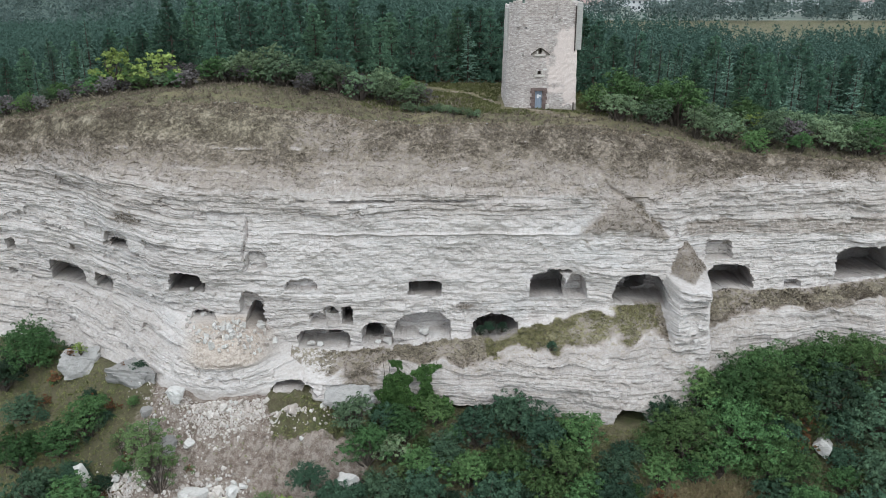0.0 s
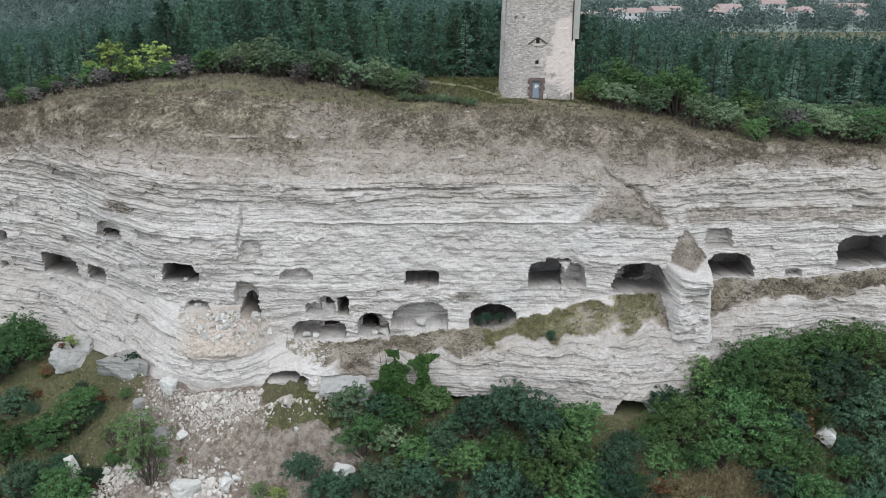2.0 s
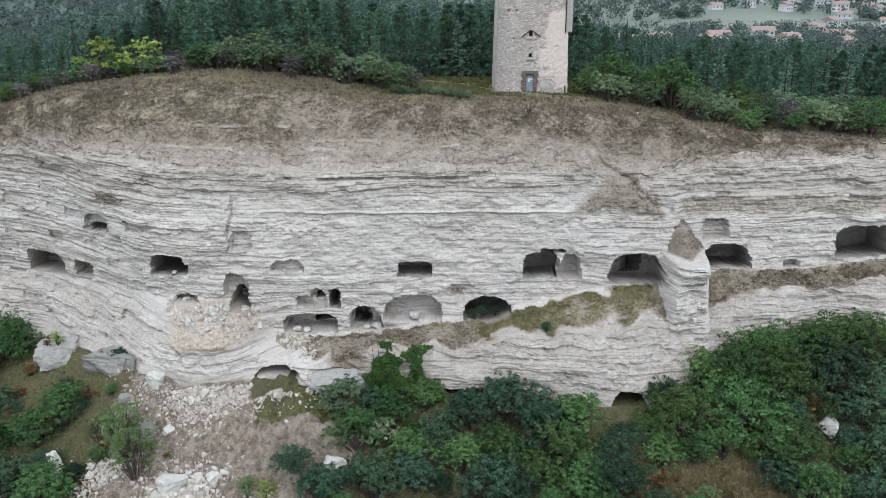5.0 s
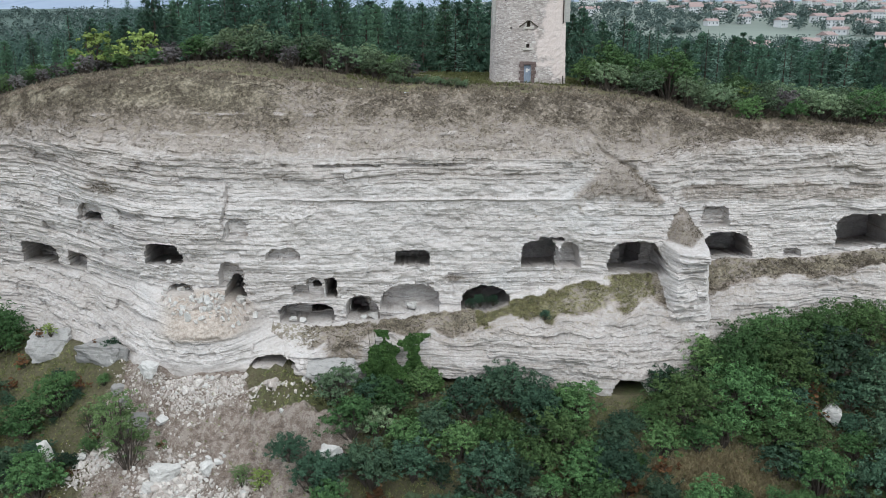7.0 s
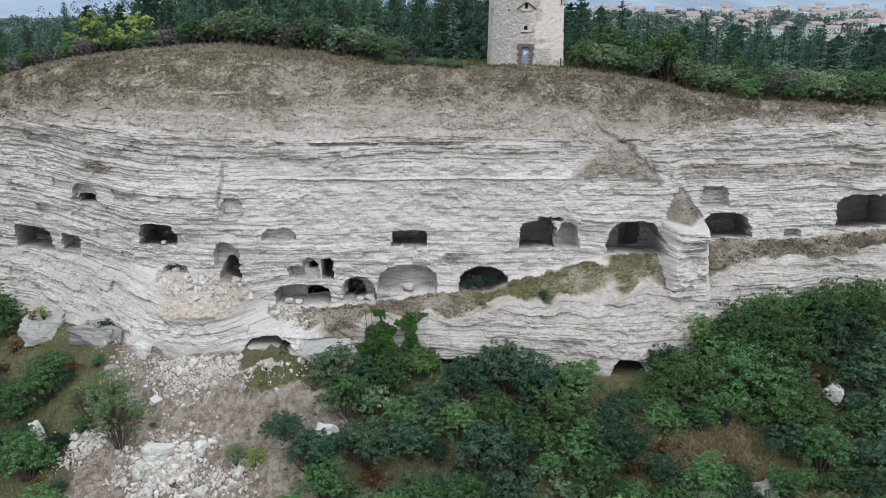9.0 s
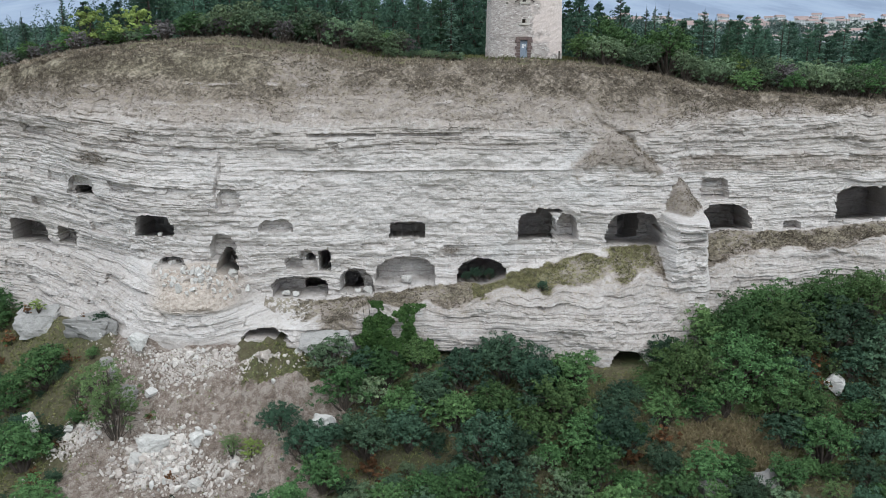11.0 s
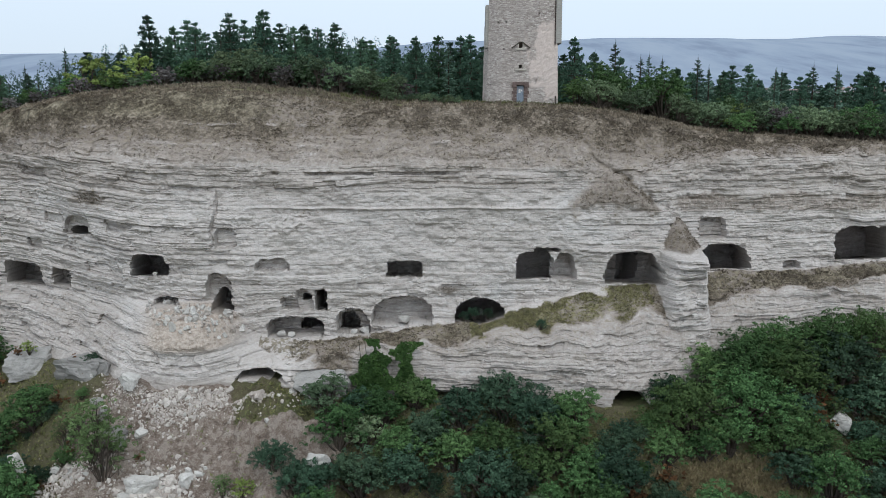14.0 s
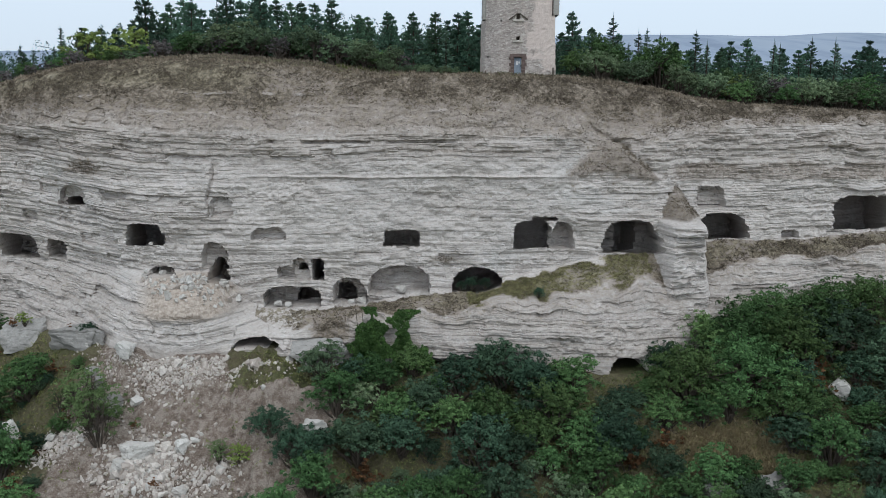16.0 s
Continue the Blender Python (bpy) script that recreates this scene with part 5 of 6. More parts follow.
def front_solid(x, z):
    if -0.6 < x < 0.2 and z < 1.8:
        return False
    if -0.4 < x < 0.0 and (5.4 < z < 6.0 or 3.4 < z < 3.8):
        return False
    if any(abs(x - a) < 0.1 and abs(z - b) < 0.1 for a, b in HOLES):
        return False
    ragged = 0.18 * noise.noise((x * 2.1, 3.0, 1.0))
    if z > 8.95 + ragged + 2.2 * max(0.0, abs(x + 0.15) - 1.55) ** 1.2:
        return z < 8.95 if abs(x + 0.15) < 1.6 else z < 10.35 + ragged and abs(x + 0.15) > 1.75 + 0.28 * max(0.0, z - 9.0) - 0.3
    return z < 10.4 + 1.6 * ragged - 0.25 * max(0.0, -2.9 - x)


front = part("front_wall", wall_slab(35, 58, -3.45, -0.8, 0.2, 0.0, 0.9, lambda x, z: front_solid(x, z), 4, True, -1.9), MASONRY, tower)
part("back_wall", wall_slab(35, 61, -3.45, -0.8, 0.2, 6.7, 7.6, lambda x, z: z < (11.0 if x > -1.2 else 9.7) + 0.12 * noise.noise((x * 1.5, 0, 4)), 14), MASONRY, tower, "rubble back wall with a broken top")
part("side_wall", wall_slab(24, 53, 1.9, -0.8, 0.2, -3.45, -2.55, lambda x, z: z < 9.8 + 0.2 * noise.noise((x * 1.5, 7, 4)), 24, False), MASONRY, tower)
part("side_wall", wall_slab(29, 53, 0.9, -0.8, 0.2, 3.55, 2.65, lambda x, z: z < 9.9 + 0.2 * noise.noise((x * 1.5, 9, 4)), 34, False), MASONRY, tower)
part("roof_slab", box(-2.6, 2.7, 0.85, 6.75, 8.0, 8.25, 0.03), CEMENT, tower, "cracked cement slab inside the top")

door = part("door", box(-0.56, 0.16, 0.24, 0.30, 0.02, 1.76, 0.01), DOOR_PAINT, tower, "faded blue-grey wooden door")
for k in range(4):
    part("board", box(-0.54 + k * 0.175, -0.375 + k * 0.175, 0.215, 0.238, 0.05, 1.73, 0.006), DOOR_PAINT, door)
part("notice", box(-0.36, -0.16, 0.20, 0.212, 1.05, 1.42), PAPER, door, "white paper notice with an unreadable text")
part("notice", box(-0.12, 0.02, 0.20, 0.212, 1.2, 1.38), PAPER, door, "white paper notice with an unreadable text")
part("handle", box(0.06, 0.10, 0.15, 0.212, 0.88, 1.02, 0.01), IRON, door, "dark iron handle")
rr = random.Random(3)
for k in range(6):
    for x0, x1 in ((-0.92, -0.57), (0.17, 0.52)):
        grow = 0.14 if k % 2 else 0.0
        a, b = (x0 - grow, x1) if x0 < 0 else (x0, x1 + grow)
        part("jamb_stone", box(a, b, -0.10, 0.35, k * 0.31, k * 0.31 + 0.29, 0.02, 0.012, rr), BRICK_DARK, tower, "dark red jamb stone")
part("lintel", box(-1.0, 0.62, -0.11, 0.36, 1.81, 2.10, 0.025, 0.012, rr), BRICK_DARK, tower, "dark red stone lintel")
for name, z0, z1 in (("window", 5.4, 6.0), ("window", 3.4, 3.8)):
    w = part(name, box(-0.44, 0.04, 0.5, 0.55, z0 - 0.02, z1 + 0.02), TIMBER, tower, "small dark unglazed window")
    part("sill", box(-0.72, 0.32, -0.14, 0.5, z0 - 0.20, z0 - 0.02, 0.02, 0.01, rr), SILL, w, "pale stone sill")
    part("jamb", box(-0.54, -0.405, -0.07, 0.4, z0, z1, 0.015), SILL, w)
    part("jamb", box(0.005, 0.14, -0.07, 0.4, z0, z1, 0.015), SILL, w)
    if z1 > 5:
        for s in (-1, 1):
            arm = box(-0.5, 0.5, -0.13, 0.02, -0.06, 0.06, 0.01)
            bmesh.ops.transform(arm, matrix=Matrix.Translation((-0.2 + s * 0.52, 0, z0 + 0.26)) @ Matrix.Rotation(s * 0.62, 4, "Y"), verts=arm.verts[:])
            part("slanting_beam", arm, TIMBER, w, "dark slanting timber over the window")


def ribbed_box(x0, x1, y0, y1, z0, z1, pitch):
    bm = bmesh.new()
    n = int((z1 - z0) / pitch)
    for k in range(n):
        e = 0.012 * (k % 2)
        add_box(bm, x0 + e, x1 - e, y0 + e, y1 - e, z0 + k * pitch, z0 + (k + 1) * pitch - 0.012)
    add_box(bm, x0 + 0.03, x1 - 0.03, y0 + 0.03, y1 - 0.03, z0, z1)
    return bm


part("side_cladding", ribbed_box(3.22, 3.80, -0.06, 5.5, 5.85, 10.3, 0.155), CLADDING, tower, "grey ribbed cladding on the tower's side")
part("side_cladding", ribbed_box(-3.60, -3.30, 1.4, 2.6, 5.55, 9.7, 0.155), CLADDING, tower, "grey ribbed cladding on the tower's side")
part("gutter_pipe", box(3.10, 3.19, -0.14, -0.04, 5.7, 10.0, 0.02), IRON, tower, "dark drainpipe in the corner")
# loose stones on the broken top
for k in range(46):
    x = rr.uniform(-2.9, 3.1)
    if abs(x + 0.15) < 2.1:
        continue
    z = 10.05 + 0.25 * rr.random()
    s = rr.uniform(0.10, 0.22)
    y = rr.uniform(0.1, 0.75) + 0.60 * max(0.0, -1.9 - x) ** 1.7
    part("stone", box(batter(x, z) - s, batter(x, z) + s, y - s, y + s, z, z + s * 1.6, 0.03, 0.05, rr), STONE, tower)
stone_block = thing("stone_block", "whitish block of stone beside the tower door", "stone block", at=(10.45, 83.05, 35.55))
part("block", box(-0.16, 0.16, -0.14, 0.14, -0.2, 0.46, 0.03, 0.02, rr), SILL, stone_block)
bollard = thing("post", "short weathered wooden post by the tower", "post", at=(13.0, 82.7, 35.5))
part("shaft", box(-0.06, 0.06, -0.06, 0.06, -0.3, 0.75, 0.015), TIMBER, bollard)

# ---- rocks, boulders and scree ----
def rock_mesh(name, seed, mat, detail=12, flat=0.75):
    """An angular broken block."""
    r = random.Random(seed)
    bm = bmesh.new()
    for k in range(detail):
        v = Vector((r.uniform(-1, 1), r.uniform(-1, 1), r.uniform(-1, 1)))
        big = max(abs(c) for c in v)
        v = v / big * (0.82 + 0.18 * r.random()) if big else v
        bm.verts.new((v.x, v.y * 0.85, v.z * flat))
    done = bmesh.ops.convex_hull(bm, input=bm.verts[:])
    bmesh.ops.delete(bm, geom=[g for g in done["geom_interior"] if isinstance(g, bmesh.types.BMVert)], context="VERTS")
    mesh = bpy.data.meshes.new(name)
    bm.to_mesh(mesh)
    bm.free()
    mesh.materials.append(mat)
    return mesh


def boulder_mesh(name, seed, mat, size):
    """A large angular block with chipped, slightly bedded faces."""
    r = random.Random(seed)
    bm = bmesh.new()
    for k in range(20):
        v = Vector((r.uniform(-1, 1), r.uniform(-1, 1), r.uniform(-1, 1)))
        big = max(abs(c) for c in v)
        v = v / big * r.uniform(0.84, 1.0)
        bm.verts.new(v)
    done = bmesh.ops.convex_hull(bm, input=bm.verts[:])
    bmesh.ops.delete(bm, geom=[g for g in done["geom_interior"] if isinstance(g, bmesh.types.BMVert)], context="VERTS")
    for turn in range(4 if max(size) > 2.2 else 3):
        bmesh.ops.subdivide_edges(bm, edges=[e for e in bm.edges if e.calc_length() > (0.12 if max(size) > 2.2 else 0.22)], cuts=1, use_grid_fill=True)
        bmesh.ops.triangulate(bm, faces=bm.faces[:])
    for v in bm.verts:
        p = v.co.copy()
        n = noise.noise(p * 1.7 + Vector((seed, 0, 0))) * 0.10 + noise.noise(p * 4.2 + Vector((0, seed, 0))) * 0.06 + (noise.cell(p * 2.1 + Vector((seed, 3, 1))) - 0.5) * 0.07
        layer = math.floor(p.z * 2.8 + 0.4 * noise.noise(p * 0.9))
        n += 0.05 * (noise.cell(Vector((layer + 0.5, seed + 0.5, 0.5))) - 0.5)
        p = p * (1 + n)
        v.co = Vector((p.x * size[0] / 2, p.y * size[1] / 2, p.z * size[2] / 2))
    mesh = bpy.data.meshes.new(name)
    bm.to_mesh(mesh)
    bm.free()
    mesh.materials.append(mat)
    return mesh


def ground_at(x, y):
    return float(ground_height(x, min(y, float(TOE_Y(x)) - 0.05)))


GREY_STONE = stone_material("grey_limestone", (0.25, 0.24, 0.228), (0.38, 0.37, 0.352))
# x, y, lift, width, depth, height, lean, grey or pale
BOULDERS = [
    (-24.4, 66.3, 0.45, 2.0, 1.5, 1.3, 20, 0), (-24.7, 63.7, 0.1, 2.6, 1.7, 1.5, 4, 1), (-31.4, 61.6, 1.0, 1.0, 0.9, 3.0, -18, 0), (-21.3, 59.2, 0.5, 2.5, 1.8, 1.7, 6, 0), (-17.9, 59.4, 0.35, 1.5, 1.2, 1.3, -12, 0),
    (-22.0, 57.8, 0.3, 1.4, 1.1, 1.0, 25, 0), (-17.6, 57.0, 0.25, 1.3, 1.1, 0.9, 8, 0), (-8.0, 58.6, 1.2, 2.0, 1.4, 1.7, -8, 0), (32.5, 61.0, 0.55, 2.1, 1.7, 1.9, 5, 0), (20.6, 53.6, 0.5, 3.4, 1.8, 1.8, 0, 1), (24.6, 53.8, 0.6, 2.6, 1.8, 1.8, 6, 1),
    (-28.6, 61.5, 0.2, 0.9, 0.7, 0.6, 15, 0), (-19.6, 57.4, 0.2, 1.2, 0.9, 0.8, -10, 0), (-22.6, 63.6, 0.15, 1.2, 0.9, 0.7, 10, 0), (-12.3, 61.9, 0.1, 0.5, 0.4, 0.4, 0, 0), (-27.2, 66.6, 0.2, 1.3, 1.0, 0.9, 8, 1), (-26.2, 65.2, 0.6, 1.1, 0.9, 1.3, 12, 1),
]
for k, (x, y, lift, w, d, h, lean, tone) in enumerate(BOULDERS):
    mesh = boulder_mesh("boulder", k + 3, GREY_STONE if tone else PALE_STONE, (w, d, h))
    ob = new("boulder", mesh)
    ob.matrix_world = Matrix.Translation((x, y, ground_at(x, y) + lift)) @ Matrix.Rotation(radians(lean), 4, "Y") @ Matrix.Rotation(k * 1.3, 4, "Z")
    tagged(ob, "big grey weathered limestone boulder on the slope" if tone else "big pale fallen limestone boulder in the scree", "boulder", "boulders below the cliff")
# two long ledges of rock before the cliff foot
for k, (x, y, z, w, d, h) in enumerate(((-29.6, 70.4, 12.1, 5.6, 3.6, 3.2), (-8.5, 66.1, 12.4, 5.0, 2.8, 2.2), (-36.2, 74.2, 11.9, 4.4, 3.2, 3.2))):
    ob = new("rock_ledge", boulder_mesh("rock_ledge", 40 + k, GREY_STONE, (w, d, h)))
    ob.location = (x, y, z)
    tagged(ob, "grey block of bedrock standing before the cliff foot", "rock", "boulders below the cliff")

models = [rock_mesh("stone", 60 + k, STONE if k % 3 else PALE_STONE) for k in range(8)]
small_models = [np.array([v.co[:] for v in m.vertices]) for m in models]
small_faces = [[tuple(p.vertices) for p in m.polygons] for m in models]


def scree_spot(r):
    """A random place in the scree, with the usual size of its stones."""
    kind = r.random()
    if kind < 0.50:
        x = r.gauss(-19.0, 3.6)
        y = float(TOE_Y(x)) - abs(r.gauss(0.3, 1.25)) - 0.1
        return x, y, 0.15 if x < -15.5 else 0.23
    if kind < 0.82:
        return r.gauss(-20.4, 1.5), r.gauss(58.2, 1.3), 0.24
    if kind < 0.92:
        return r.gauss(-27.6, 1.2), r.gauss(60.6, 0.9), 0.18
    if kind < 0.95:
        return r.uniform(-31, -12), r.uniform(55, 64), 0.10
    return r.gauss(-15.5, 1.2), r.gauss(56.8, 0.9), 0.22


scree = thing("scree", "fresh scree of pale broken limestone below the cliff", "scree")
r = random.Random(77)
verts, faces = [], []
for k in range(6200):
    x, y, usual = scree_spot(r)
    if not (-34 < x < -9.5) or y > float(TOE_Y(x)) - (1.5 if -16.2 < x < -11 else 0.05) or (x > -15 and y < 62.2 and y > 58.5):
        continue
    s = usual * r.lognormvariate(0, 0.5) * 0.55
    m = Matrix.Translation((x, y, ground_at(x, y) + 0.25 * s)) @ Euler((r.uniform(0, 6), r.uniform(0, 6), r.uniform(0, 6))).to_matrix().to_4x4() @ Matrix.Diagonal((s, s * r.uniform(0.6, 1), s * r.uniform(0.6, 1), 1))
    q = r.randrange(8)
    if s > 0.17 and len(scree.children) < 290:
        ob = new("stone", models[q])
        ob.parent = scree
        ob.matrix_basis = m
    else:
        base = len(verts)
        m3 = np.array(m.to_3x3())
        verts.extend((small_models[q] @ m3.T + np.array(m.translation)).tolist())
        faces.extend([tuple(base + i for i in f) for f in small_faces[q]])
tagged(new("loose_stones", mesh_from("loose_stones", verts, faces, STONE)), "countless small pale stones strewn over the slope", "stones", kind="stuff")

# the heap that has come to rest on the ledge of the headland
heap = thing("rubble_heap", "heap of fallen pale blocks on the headland ledge", "rubble")
sheet_x, n_rows = cliff_x, CX.shape[0]
shelf_rows = (CLIFF_ROWS[0], CLIFF_ROWS[0] + CLIFF_ROWS[1])
for k in range(290):
    x = r.gauss(-19.8, 2.4)
    if not -24.4 < x < -15.6:
        continue
    col = int(np.argmin(np.abs(sheet_x - x)))
    row = int(r.triangular(shelf_rows[0] - 14, shelf_rows[1] - 2, shelf_rows[1] - 5))
    s = r.lognormvariate(0, 0.5) * 0.16
    ob = new("stone", models[r.randrange(8)])
    ob.parent = heap
    ob.matrix_basis = Matrix.Translation((x, float(CY[row, col]) - 0.05, float(CZ[row, col]) + 0.3 * s)) @ Euler((r.uniform(0, 6), r.uniform(0, 6), r.uniform(0, 6))).to_matrix().to_4x4() @ Matrix.Diagonal((s, s * 0.8, s * 0.8, 1))

# fallen blocks in the mouths of the caves
for k, (x, z, w) in enumerate(((-23.7, 20.38, 0.45), (-17.3, 16.9, 1.0), (-5.3, 15.35, 0.9), (-6.2, 15.3, 0.6), (-1.8, 16.3, 1.1), (-12.6, 15.1, 0.8), (-11.7, 15.05, 0.7), (-24.2, 17.8, 1.1), (-22.8, 17.8, 0.8))):
    ob = new("boulder", boulder_mesh("boulder", 90 + k, PALE_STONE, (w, w * 0.8, w * 0.7)))
    ob.location = (x, float(FOOT_Y(x)) + 0.35, z + 0.12 * w)
    tagged(ob, "pale fallen block in the mouth of a cave", "boulder", "blocks in the caves")

# ---- scrub, grass and ivy ----
rng = np.random.default_rng(21)


def tufts(places, size, rng, blades=7, spread=0.5, up=0.8):
    n = len(places)
    p = np.repeat(places, blades, 0)
    s = np.repeat(size, blades)[:, None] * rng.uniform(0.6, 1.3, (n * blades, 1))
    d = rng.normal(0, spread, (n * blades, 3)) + np.array([0, -0.15, up])
    d /= np.linalg.norm(d, axis=1)[:, None]
    side = np.cross(d, rng.normal(0, 1, (n * blades, 3)))
    side /= np.linalg.norm(side, axis=1)[:, None] + 1e-9
    p = p + rng.normal(0, 0.35, (n * blades, 3)) * s * np.array([1, 1, 0.2])
    w = side * s * 0.14
    return np.stack([p - w * 1.2, p + w * 1.2, p + d * s], 1)


def on_cliff(weight, n, seed):
    g = np.random.default_rng(seed)
    w = np.clip(weight, 0, None).ravel()
    i = g.choice(len(w), n, p=w / w.sum())
    return np.stack([CX.ravel()[i], CY.ravel()[i], CZ.ravel()[i]], 1) + g.normal(0, 0.05, (n, 3)) * np.array([1, 1, 0])


rows = np.arange(n_rows)[:, None] / 1.0
FACE_TOP = sum(CLIFF_ROWS[:3])
upper = ((rows > FACE_TOP) | ((rows > shelf_rows[1] + 10) & (cliff_attrs["scrub"] > 0.3))) * (np.abs(CX) < 46)
patch = np.clip(0.6 + 0.7 * fbm(CX / 1.3, CZ / 0.8, 4, 81), 0, 1)
scrub_at = on_cliff(upper * patch * np.clip(cliff_attrs['scrub'] + 0.05, 0, 1) ** 1.5, 56000, 1)
tagged(new("dry_scrub", quads_mesh("dry_scrub", tufts(scrub_at, rng.uniform(0.05, 0.17, 56000), rng, 5, 0.8, 0.35), DRY)), "low brown dry scrub on the slope above the cliff", "scrub", kind="stuff")
terrace = ((rows > shelf_rows[0] - 14) & (rows < shelf_rows[1])) * (CX > -11.5) * (CX < 43) * np.clip(cliff_attrs["scrub"] - 0.32, 0, 1)
dry_at = on_cliff(terrace * (patch + 0.15), 6000, 2)
tagged(new("dry_grass", quads_mesh("dry_grass", tufts(dry_at, rng.uniform(0.07, 0.18, 6000), rng, 7, 0.7, 0.5), DRY)), "dry brown grass on the rock terrace", "grass", kind="stuff")
green_at = on_cliff(terrace * (CX > 4) * (CX < 19.5) * np.clip(patch + 0.3, 0, 1), 5000, 3)
tagged(new("grass", quads_mesh("grass", tufts(green_at, rng.uniform(0.07, 0.19, 5000), rng, 7, 0.7, 0.6), TERRACE_GRASS)), "yellowing green grass on the rock terrace", "grass", kind="stuff")
crest_at = on_cliff((rows > FACE_TOP + 60) * np.ones_like(CX), 2400, 4)
tagged(new("crest_grass", quads_mesh("crest_grass", tufts(crest_at, rng.uniform(0.10, 0.26, 2400), rng), DRY)), "dry brown grass along the crest", "grass", kind="stuff")
pl = np.stack([rng.uniform(-48, 46, 7000), rng.uniform(76, 90, 7000)], 1)
pl = pl[(pl[:, 1] > CREST_Y(pl[:, 0]) + 0.1) & ~((pl[:, 0] > 3) & (pl[:, 0] < 15) & (pl[:, 1] > 81.5))]
plain_at = np.column_stack([pl, plateau_height(pl[:, 0], pl[:, 1])])
tagged(new("plateau_scrub", quads_mesh("plateau_scrub", tufts(plain_at, rng.uniform(0.14, 0.34, len(pl)), rng), DRY)), "brown dry scrub on the plateau edge", "scrub", kind="stuff")
mp = np.stack([rng.uniform(-8, 17, 9000), rng.uniform(78, 100, 9000)], 1)
mp = mp[(mp[:, 1] > CREST_Y(mp[:, 0]) + 3.5) & ~((np.abs(mp[:, 0] - 9.8) < 4) & (mp[:, 1] > 82.8) & (mp[:, 1] < 91.2)) & (np.abs(mp[:, 1] - np.interp(mp[:, 0], (-2, 3, 5.2, 9.4, 15), (96, 93, 87, 81.6, 80))) > 1.0)]
MEADOW = leaf_material("meadow_grass", (0.15, 0.175, 0.065), (0.31, 0.31, 0.14))
tagged(new("meadow_grass", quads_mesh("meadow_grass", tufts(np.column_stack([mp, plateau_height(mp[:, 0], mp[:, 1])]), rng.uniform(0.12, 0.32, len(mp)), rng, 6), MEADOW)), "green and yellow meadow grass round the tower", "grass", kind="stuff")
fp = np.stack([rng.uniform(-46, 46, 46000), rng.uniform(50, 78, 46000)], 1)
fp = fp[(fp[:, 1] < TOE_Y(fp[:, 0]) - 0.2)]
in_scar = (fp[:, 0] > -29) & (fp[:, 0] < -6.5) & (fp[:, 1] > 54)
lawn = (fp[:, 0] > -15) & (fp[:, 1] > 62.2)
fp = fp[(~in_scar) | lawn | (rng.uniform(0, 1, len(fp)) < 0.06)]
fz = ground_height(fp[:, 0], fp[:, 1])
field = np.column_stack([fp, fz])
tagged(new("hillside_grass", quads_mesh("hillside_grass", tufts(field, rng.uniform(0.10, 0.30, len(field)), rng, 5, 0.7, 0.6), GRASS)), "rough grass on the hillside below the cliff", "grass", kind="stuff")
sp = np.stack([rng.normal(22.4, 2.5, 2600), rng.normal(57.0, 1.3, 2600)], 1)
straw_at = np.column_stack([sp, ground_height(sp[:, 0], sp[:, 1])])
STRAW = leaf_material("straw", (0.33, 0.27, 0.155), (0.58, 0.48, 0.29))
tagged(new("straw", quads_mesh("straw", tufts(straw_at, rng.uniform(0.2, 0.4, 2600), rng, 6), STRAW)), "patch of dry straw-coloured grass among bushes", "grass", kind="stuff")


def ivy_patch(x0, x1, z0, z1, leaves, seed):
    """Ivy that hangs on the lower cliff face in a ragged column."""
    g = np.random.default_rng(seed)
    root = thing("ivy", "dark green ivy climbing the lower cliff face", "ivy", "ivy on the cliff")
    u, v = g.uniform(0, 1, leaves * 3), g.uniform(0, 1, leaves * 3)
    off = np.abs(u - 0.5 - 0.45 * (value_noise(v * 2.5, 0 * v, seed + 3) - 0.5)) * 2
    keep = off + 0.75 * (value_noise(u * 6 + seed, v * 7, seed) - 0.5) + 0.3 * (value_noise(u * 17 + seed, v * 19, seed) - 0.5) < 0.66 - 0.5 * v ** 1.6
    u, v = u[keep][:leaves], v[keep][:leaves]
    x, z = x0 + u * (x1 - x0), z0 + v * (z1 - z0)
    face = 0.5 * (LIP_Y(x) + TOE_Y(x)) - 0.4 + 0.5 * fbm(x / 9, z / 7, 3, 21)
    swell = 0.3 + 1.5 * value_noise(x / 0.8, z / 0.8, seed + 9) * (1 - 0.6 * v)
    c = np.stack([x, face - swell * g.uniform(0.5, 1, len(x)), z], 1)
    part("foliage", quads_mesh("foliage", leaf_quads(c, np.array([0, -0.8, 0.5]) + 0 * c, 0.10, g), IVY), None, root)
    vine = [tube_arrays([(q, float(0.5 * (LIP_Y(q) + TOE_Y(q))) - 0.5, z0 - 0.4), (q + 0.2, float(0.5 * (LIP_Y(q) + TOE_Y(q))) - 0.45, (z0 + z1) / 2), (q - 0.1, float(LIP_Y(q)) - 0.3, z1 - 0.3)], [0.06, 0.04, 0.015], 5) for q in ((x0 + x1) / 2 - 0.3, (x0 + x1) / 2 + 0.2)]
    part("vine", quads_mesh("vine", np.concatenate(vine), BARK), None, root)


ivy_patch(-7.8, -2.3, 10.2, 16.0, 6500, 4)
ivy_patch(-3.4, 2.0, 10.0, 15.9, 6000, 6)

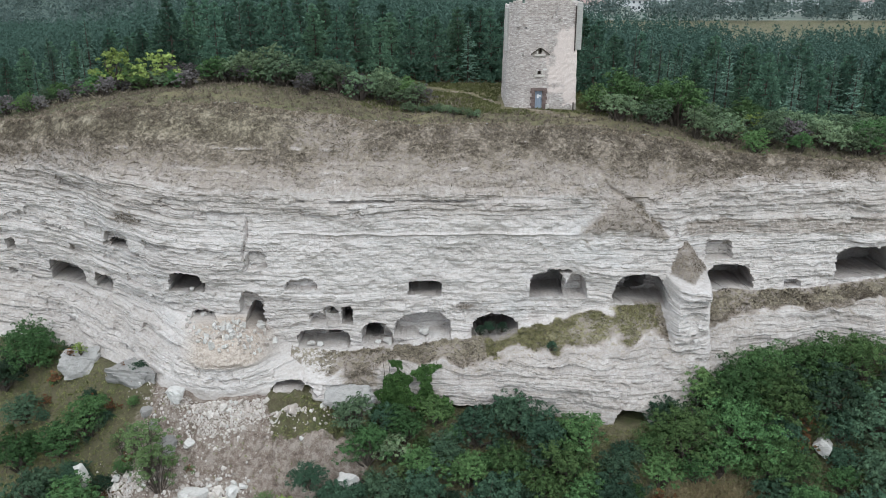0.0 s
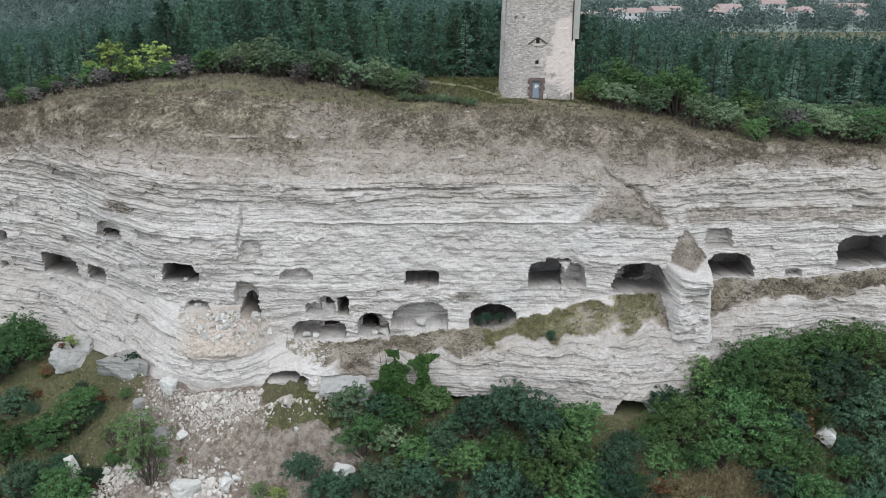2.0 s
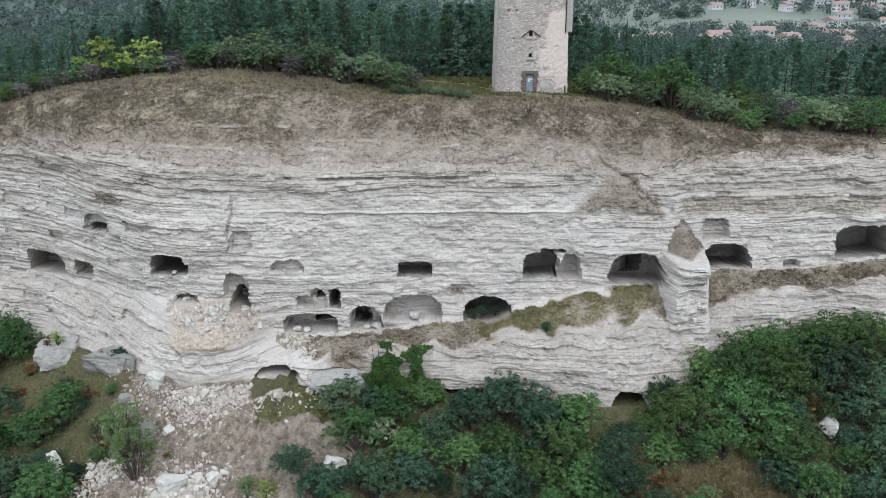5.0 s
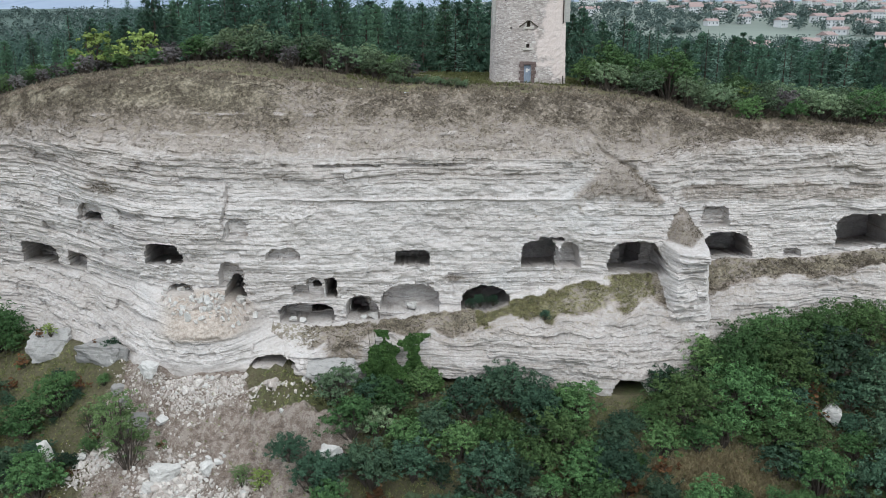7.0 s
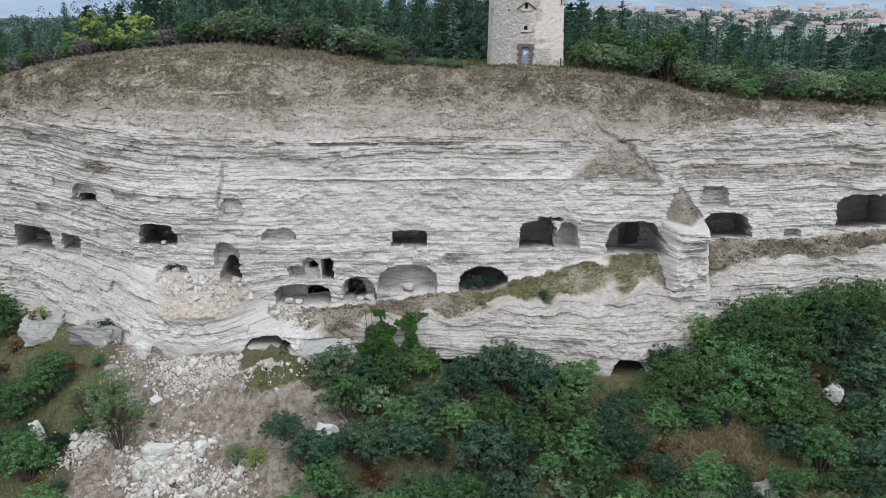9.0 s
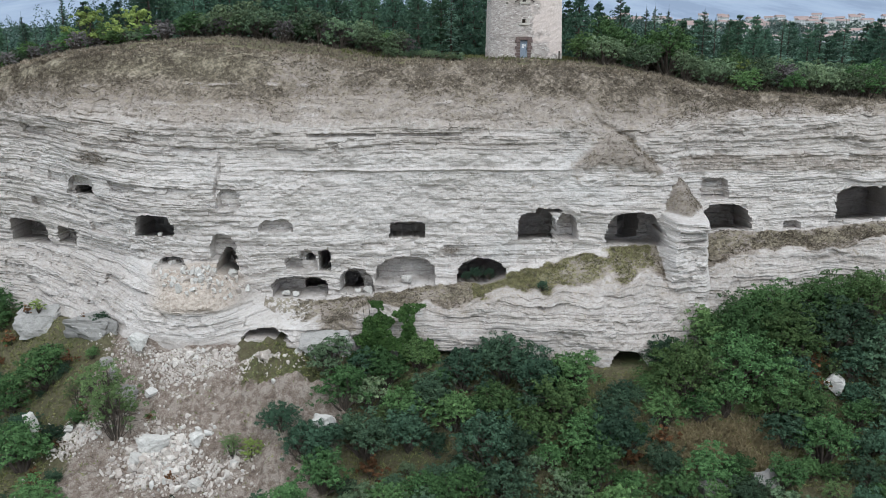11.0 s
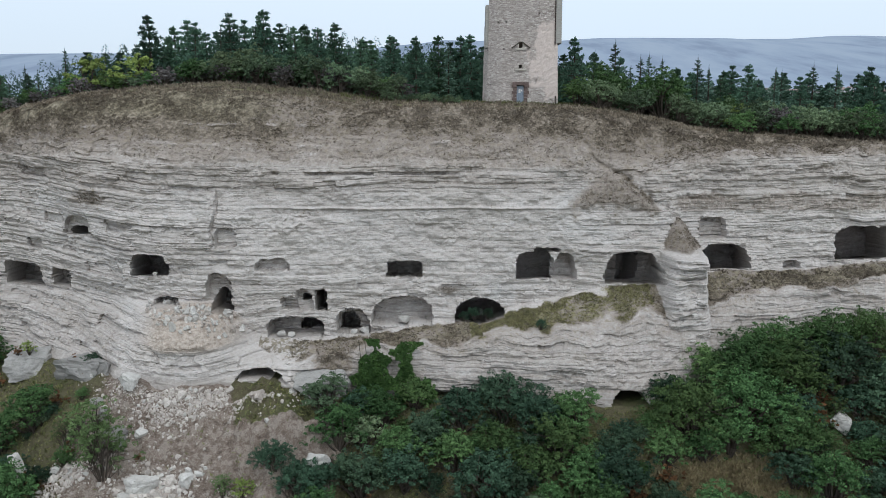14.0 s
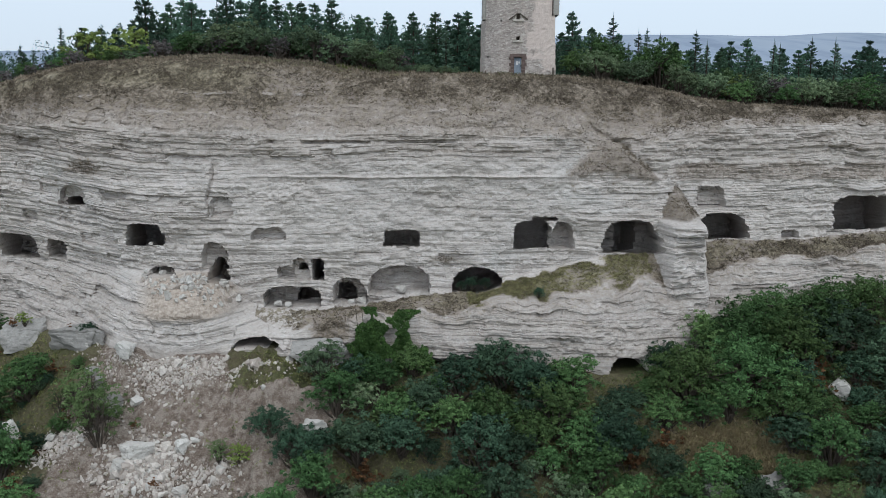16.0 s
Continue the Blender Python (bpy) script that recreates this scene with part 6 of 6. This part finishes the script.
# ---- the town across the valley ----
# Wall and roof colours are muted to imitate haze across the valley.
PLASTER = plain_material("pale_house_plaster", (0.46, 0.47, 0.48), (0.62, 0.62, 0.62), 0.4, 0.9, 0)
ROOF_TILE = plain_material("haze_muted_roof_tiles", (0.26, 0.195, 0.18), (0.345, 0.262, 0.242), 0.7, 0.9, 0)
PANE = plain_material("dark_window_glass", (0.05, 0.06, 0.07), (0.09, 0.10, 0.11), 1.0, 0.2, 0)


def house_model(w, d, h, storeys):
    root = new("house")
    part("wall", box(-w / 2, w / 2, -d / 2, d / 2, -3, h), PLASTER, root)
    bm = bmesh.new()
    e, top = 0.6, h + 0.28 * d
    pts = [(-w / 2 - e, -d / 2 - e, h - 0.1), (w / 2 + e, -d / 2 - e, h - 0.1), (w / 2 + e, d / 2 + e, h - 0.1), (-w / 2 - e, d / 2 + e, h - 0.1), (-w / 2 - e, 0, top), (w / 2 + e, 0, top)]
    v = [bm.verts.new(p) for p in pts]
    for f in ((0, 1, 5, 4), (2, 3, 4, 5), (0, 4, 3), (1, 2, 5), (3, 2, 1, 0)):
        bm.faces.new([v[i] for i in f])
    roof = part("roof", bm, ROOF_TILE, root, "red tiled roof, muted by painted haze")
    part("chimney", box(w * 0.2, w * 0.2 + 0.6, 0.5, 1.1, h, top + 0.6), PLASTER, roof)
    n = max(2, int(w / 3))
    for s in range(storeys):
        for k in range(n):
            x = -w / 2 + w * (k + 0.5) / n
            part("window", box(x - 0.55, x + 0.55, -d / 2 - 0.05, -d / 2 + 0.02, 1 + s * 2.8, 2.3 + s * 2.8), PANE, root)
    return root


homes = [house_model(11, 8, 3.4, 1), house_model(13, 9, 6.0, 2), house_model(9, 8, 5.6, 2), house_model(18, 9, 3.6, 1)]
rng = np.random.default_rng(31)
stood = []
for k in range(900):
    y = rng.uniform(450, 1250)
    x = y * rng.uniform(0.12, 0.60)
    dense = value_noise(x / 130, y / 110, 95)
    if dense < 0.5 or any((x - a) ** 2 + (y - b) ** 2 < 560 for a, b in stood) or len(stood) >= 110:
        continue
    stood.append((x, y))
    m = Matrix.Translation((x, y, float(plateau_height(x, y)) + 0.5)) @ Matrix.Rotation(rng.uniform(-0.7, 0.7), 4, "Z")
    tagged(copy_thing(homes[int(rng.integers(4))], m), "pale plastered house across the valley, its red roof muted by painted haze", "house", "houses of the town")
for ob in homes:
    for o in (*ob.children_recursive, ob):
        bpy.data.objects.remove(o)
# trees between the houses and hedges over the valley, past counting
town_trees = []
for k in range(4200):
    y = rng.uniform(380, 1040)
    x = y * rng.uniform(-0.75, 0.75)
    if (x > 0 and value_noise(x / 90, y / 90, 97) < 0.36) or any((x - a) ** 2 + (y - b) ** 2 < 90 for a, b in stood):
        continue
    z, tall = float(plateau_height(x, y)), rng.uniform(5, 11)
    n = 150 if y < 650 else 60
    c = np.array([x, y, z + tall * 0.5]) + np.clip(rng.normal(0, 1, (n, 3)), -1.7, 1.7) * np.array([0.26, 0.26, 0.22]) * tall
    town_trees.append(leaf_quads(c, rng.normal(0, 0.4, (n, 3)) + np.array([0, -0.3, 0.7]), tall * (0.055 if y < 650 else 0.10), rng, 0.8))
# Leaf colours paled and blued in place of haze over the distance.
VALLEY_LEAF = leaf_material("haze_paled_distant_trees", (0.11, 0.16, 0.145), (0.165, 0.22, 0.195))
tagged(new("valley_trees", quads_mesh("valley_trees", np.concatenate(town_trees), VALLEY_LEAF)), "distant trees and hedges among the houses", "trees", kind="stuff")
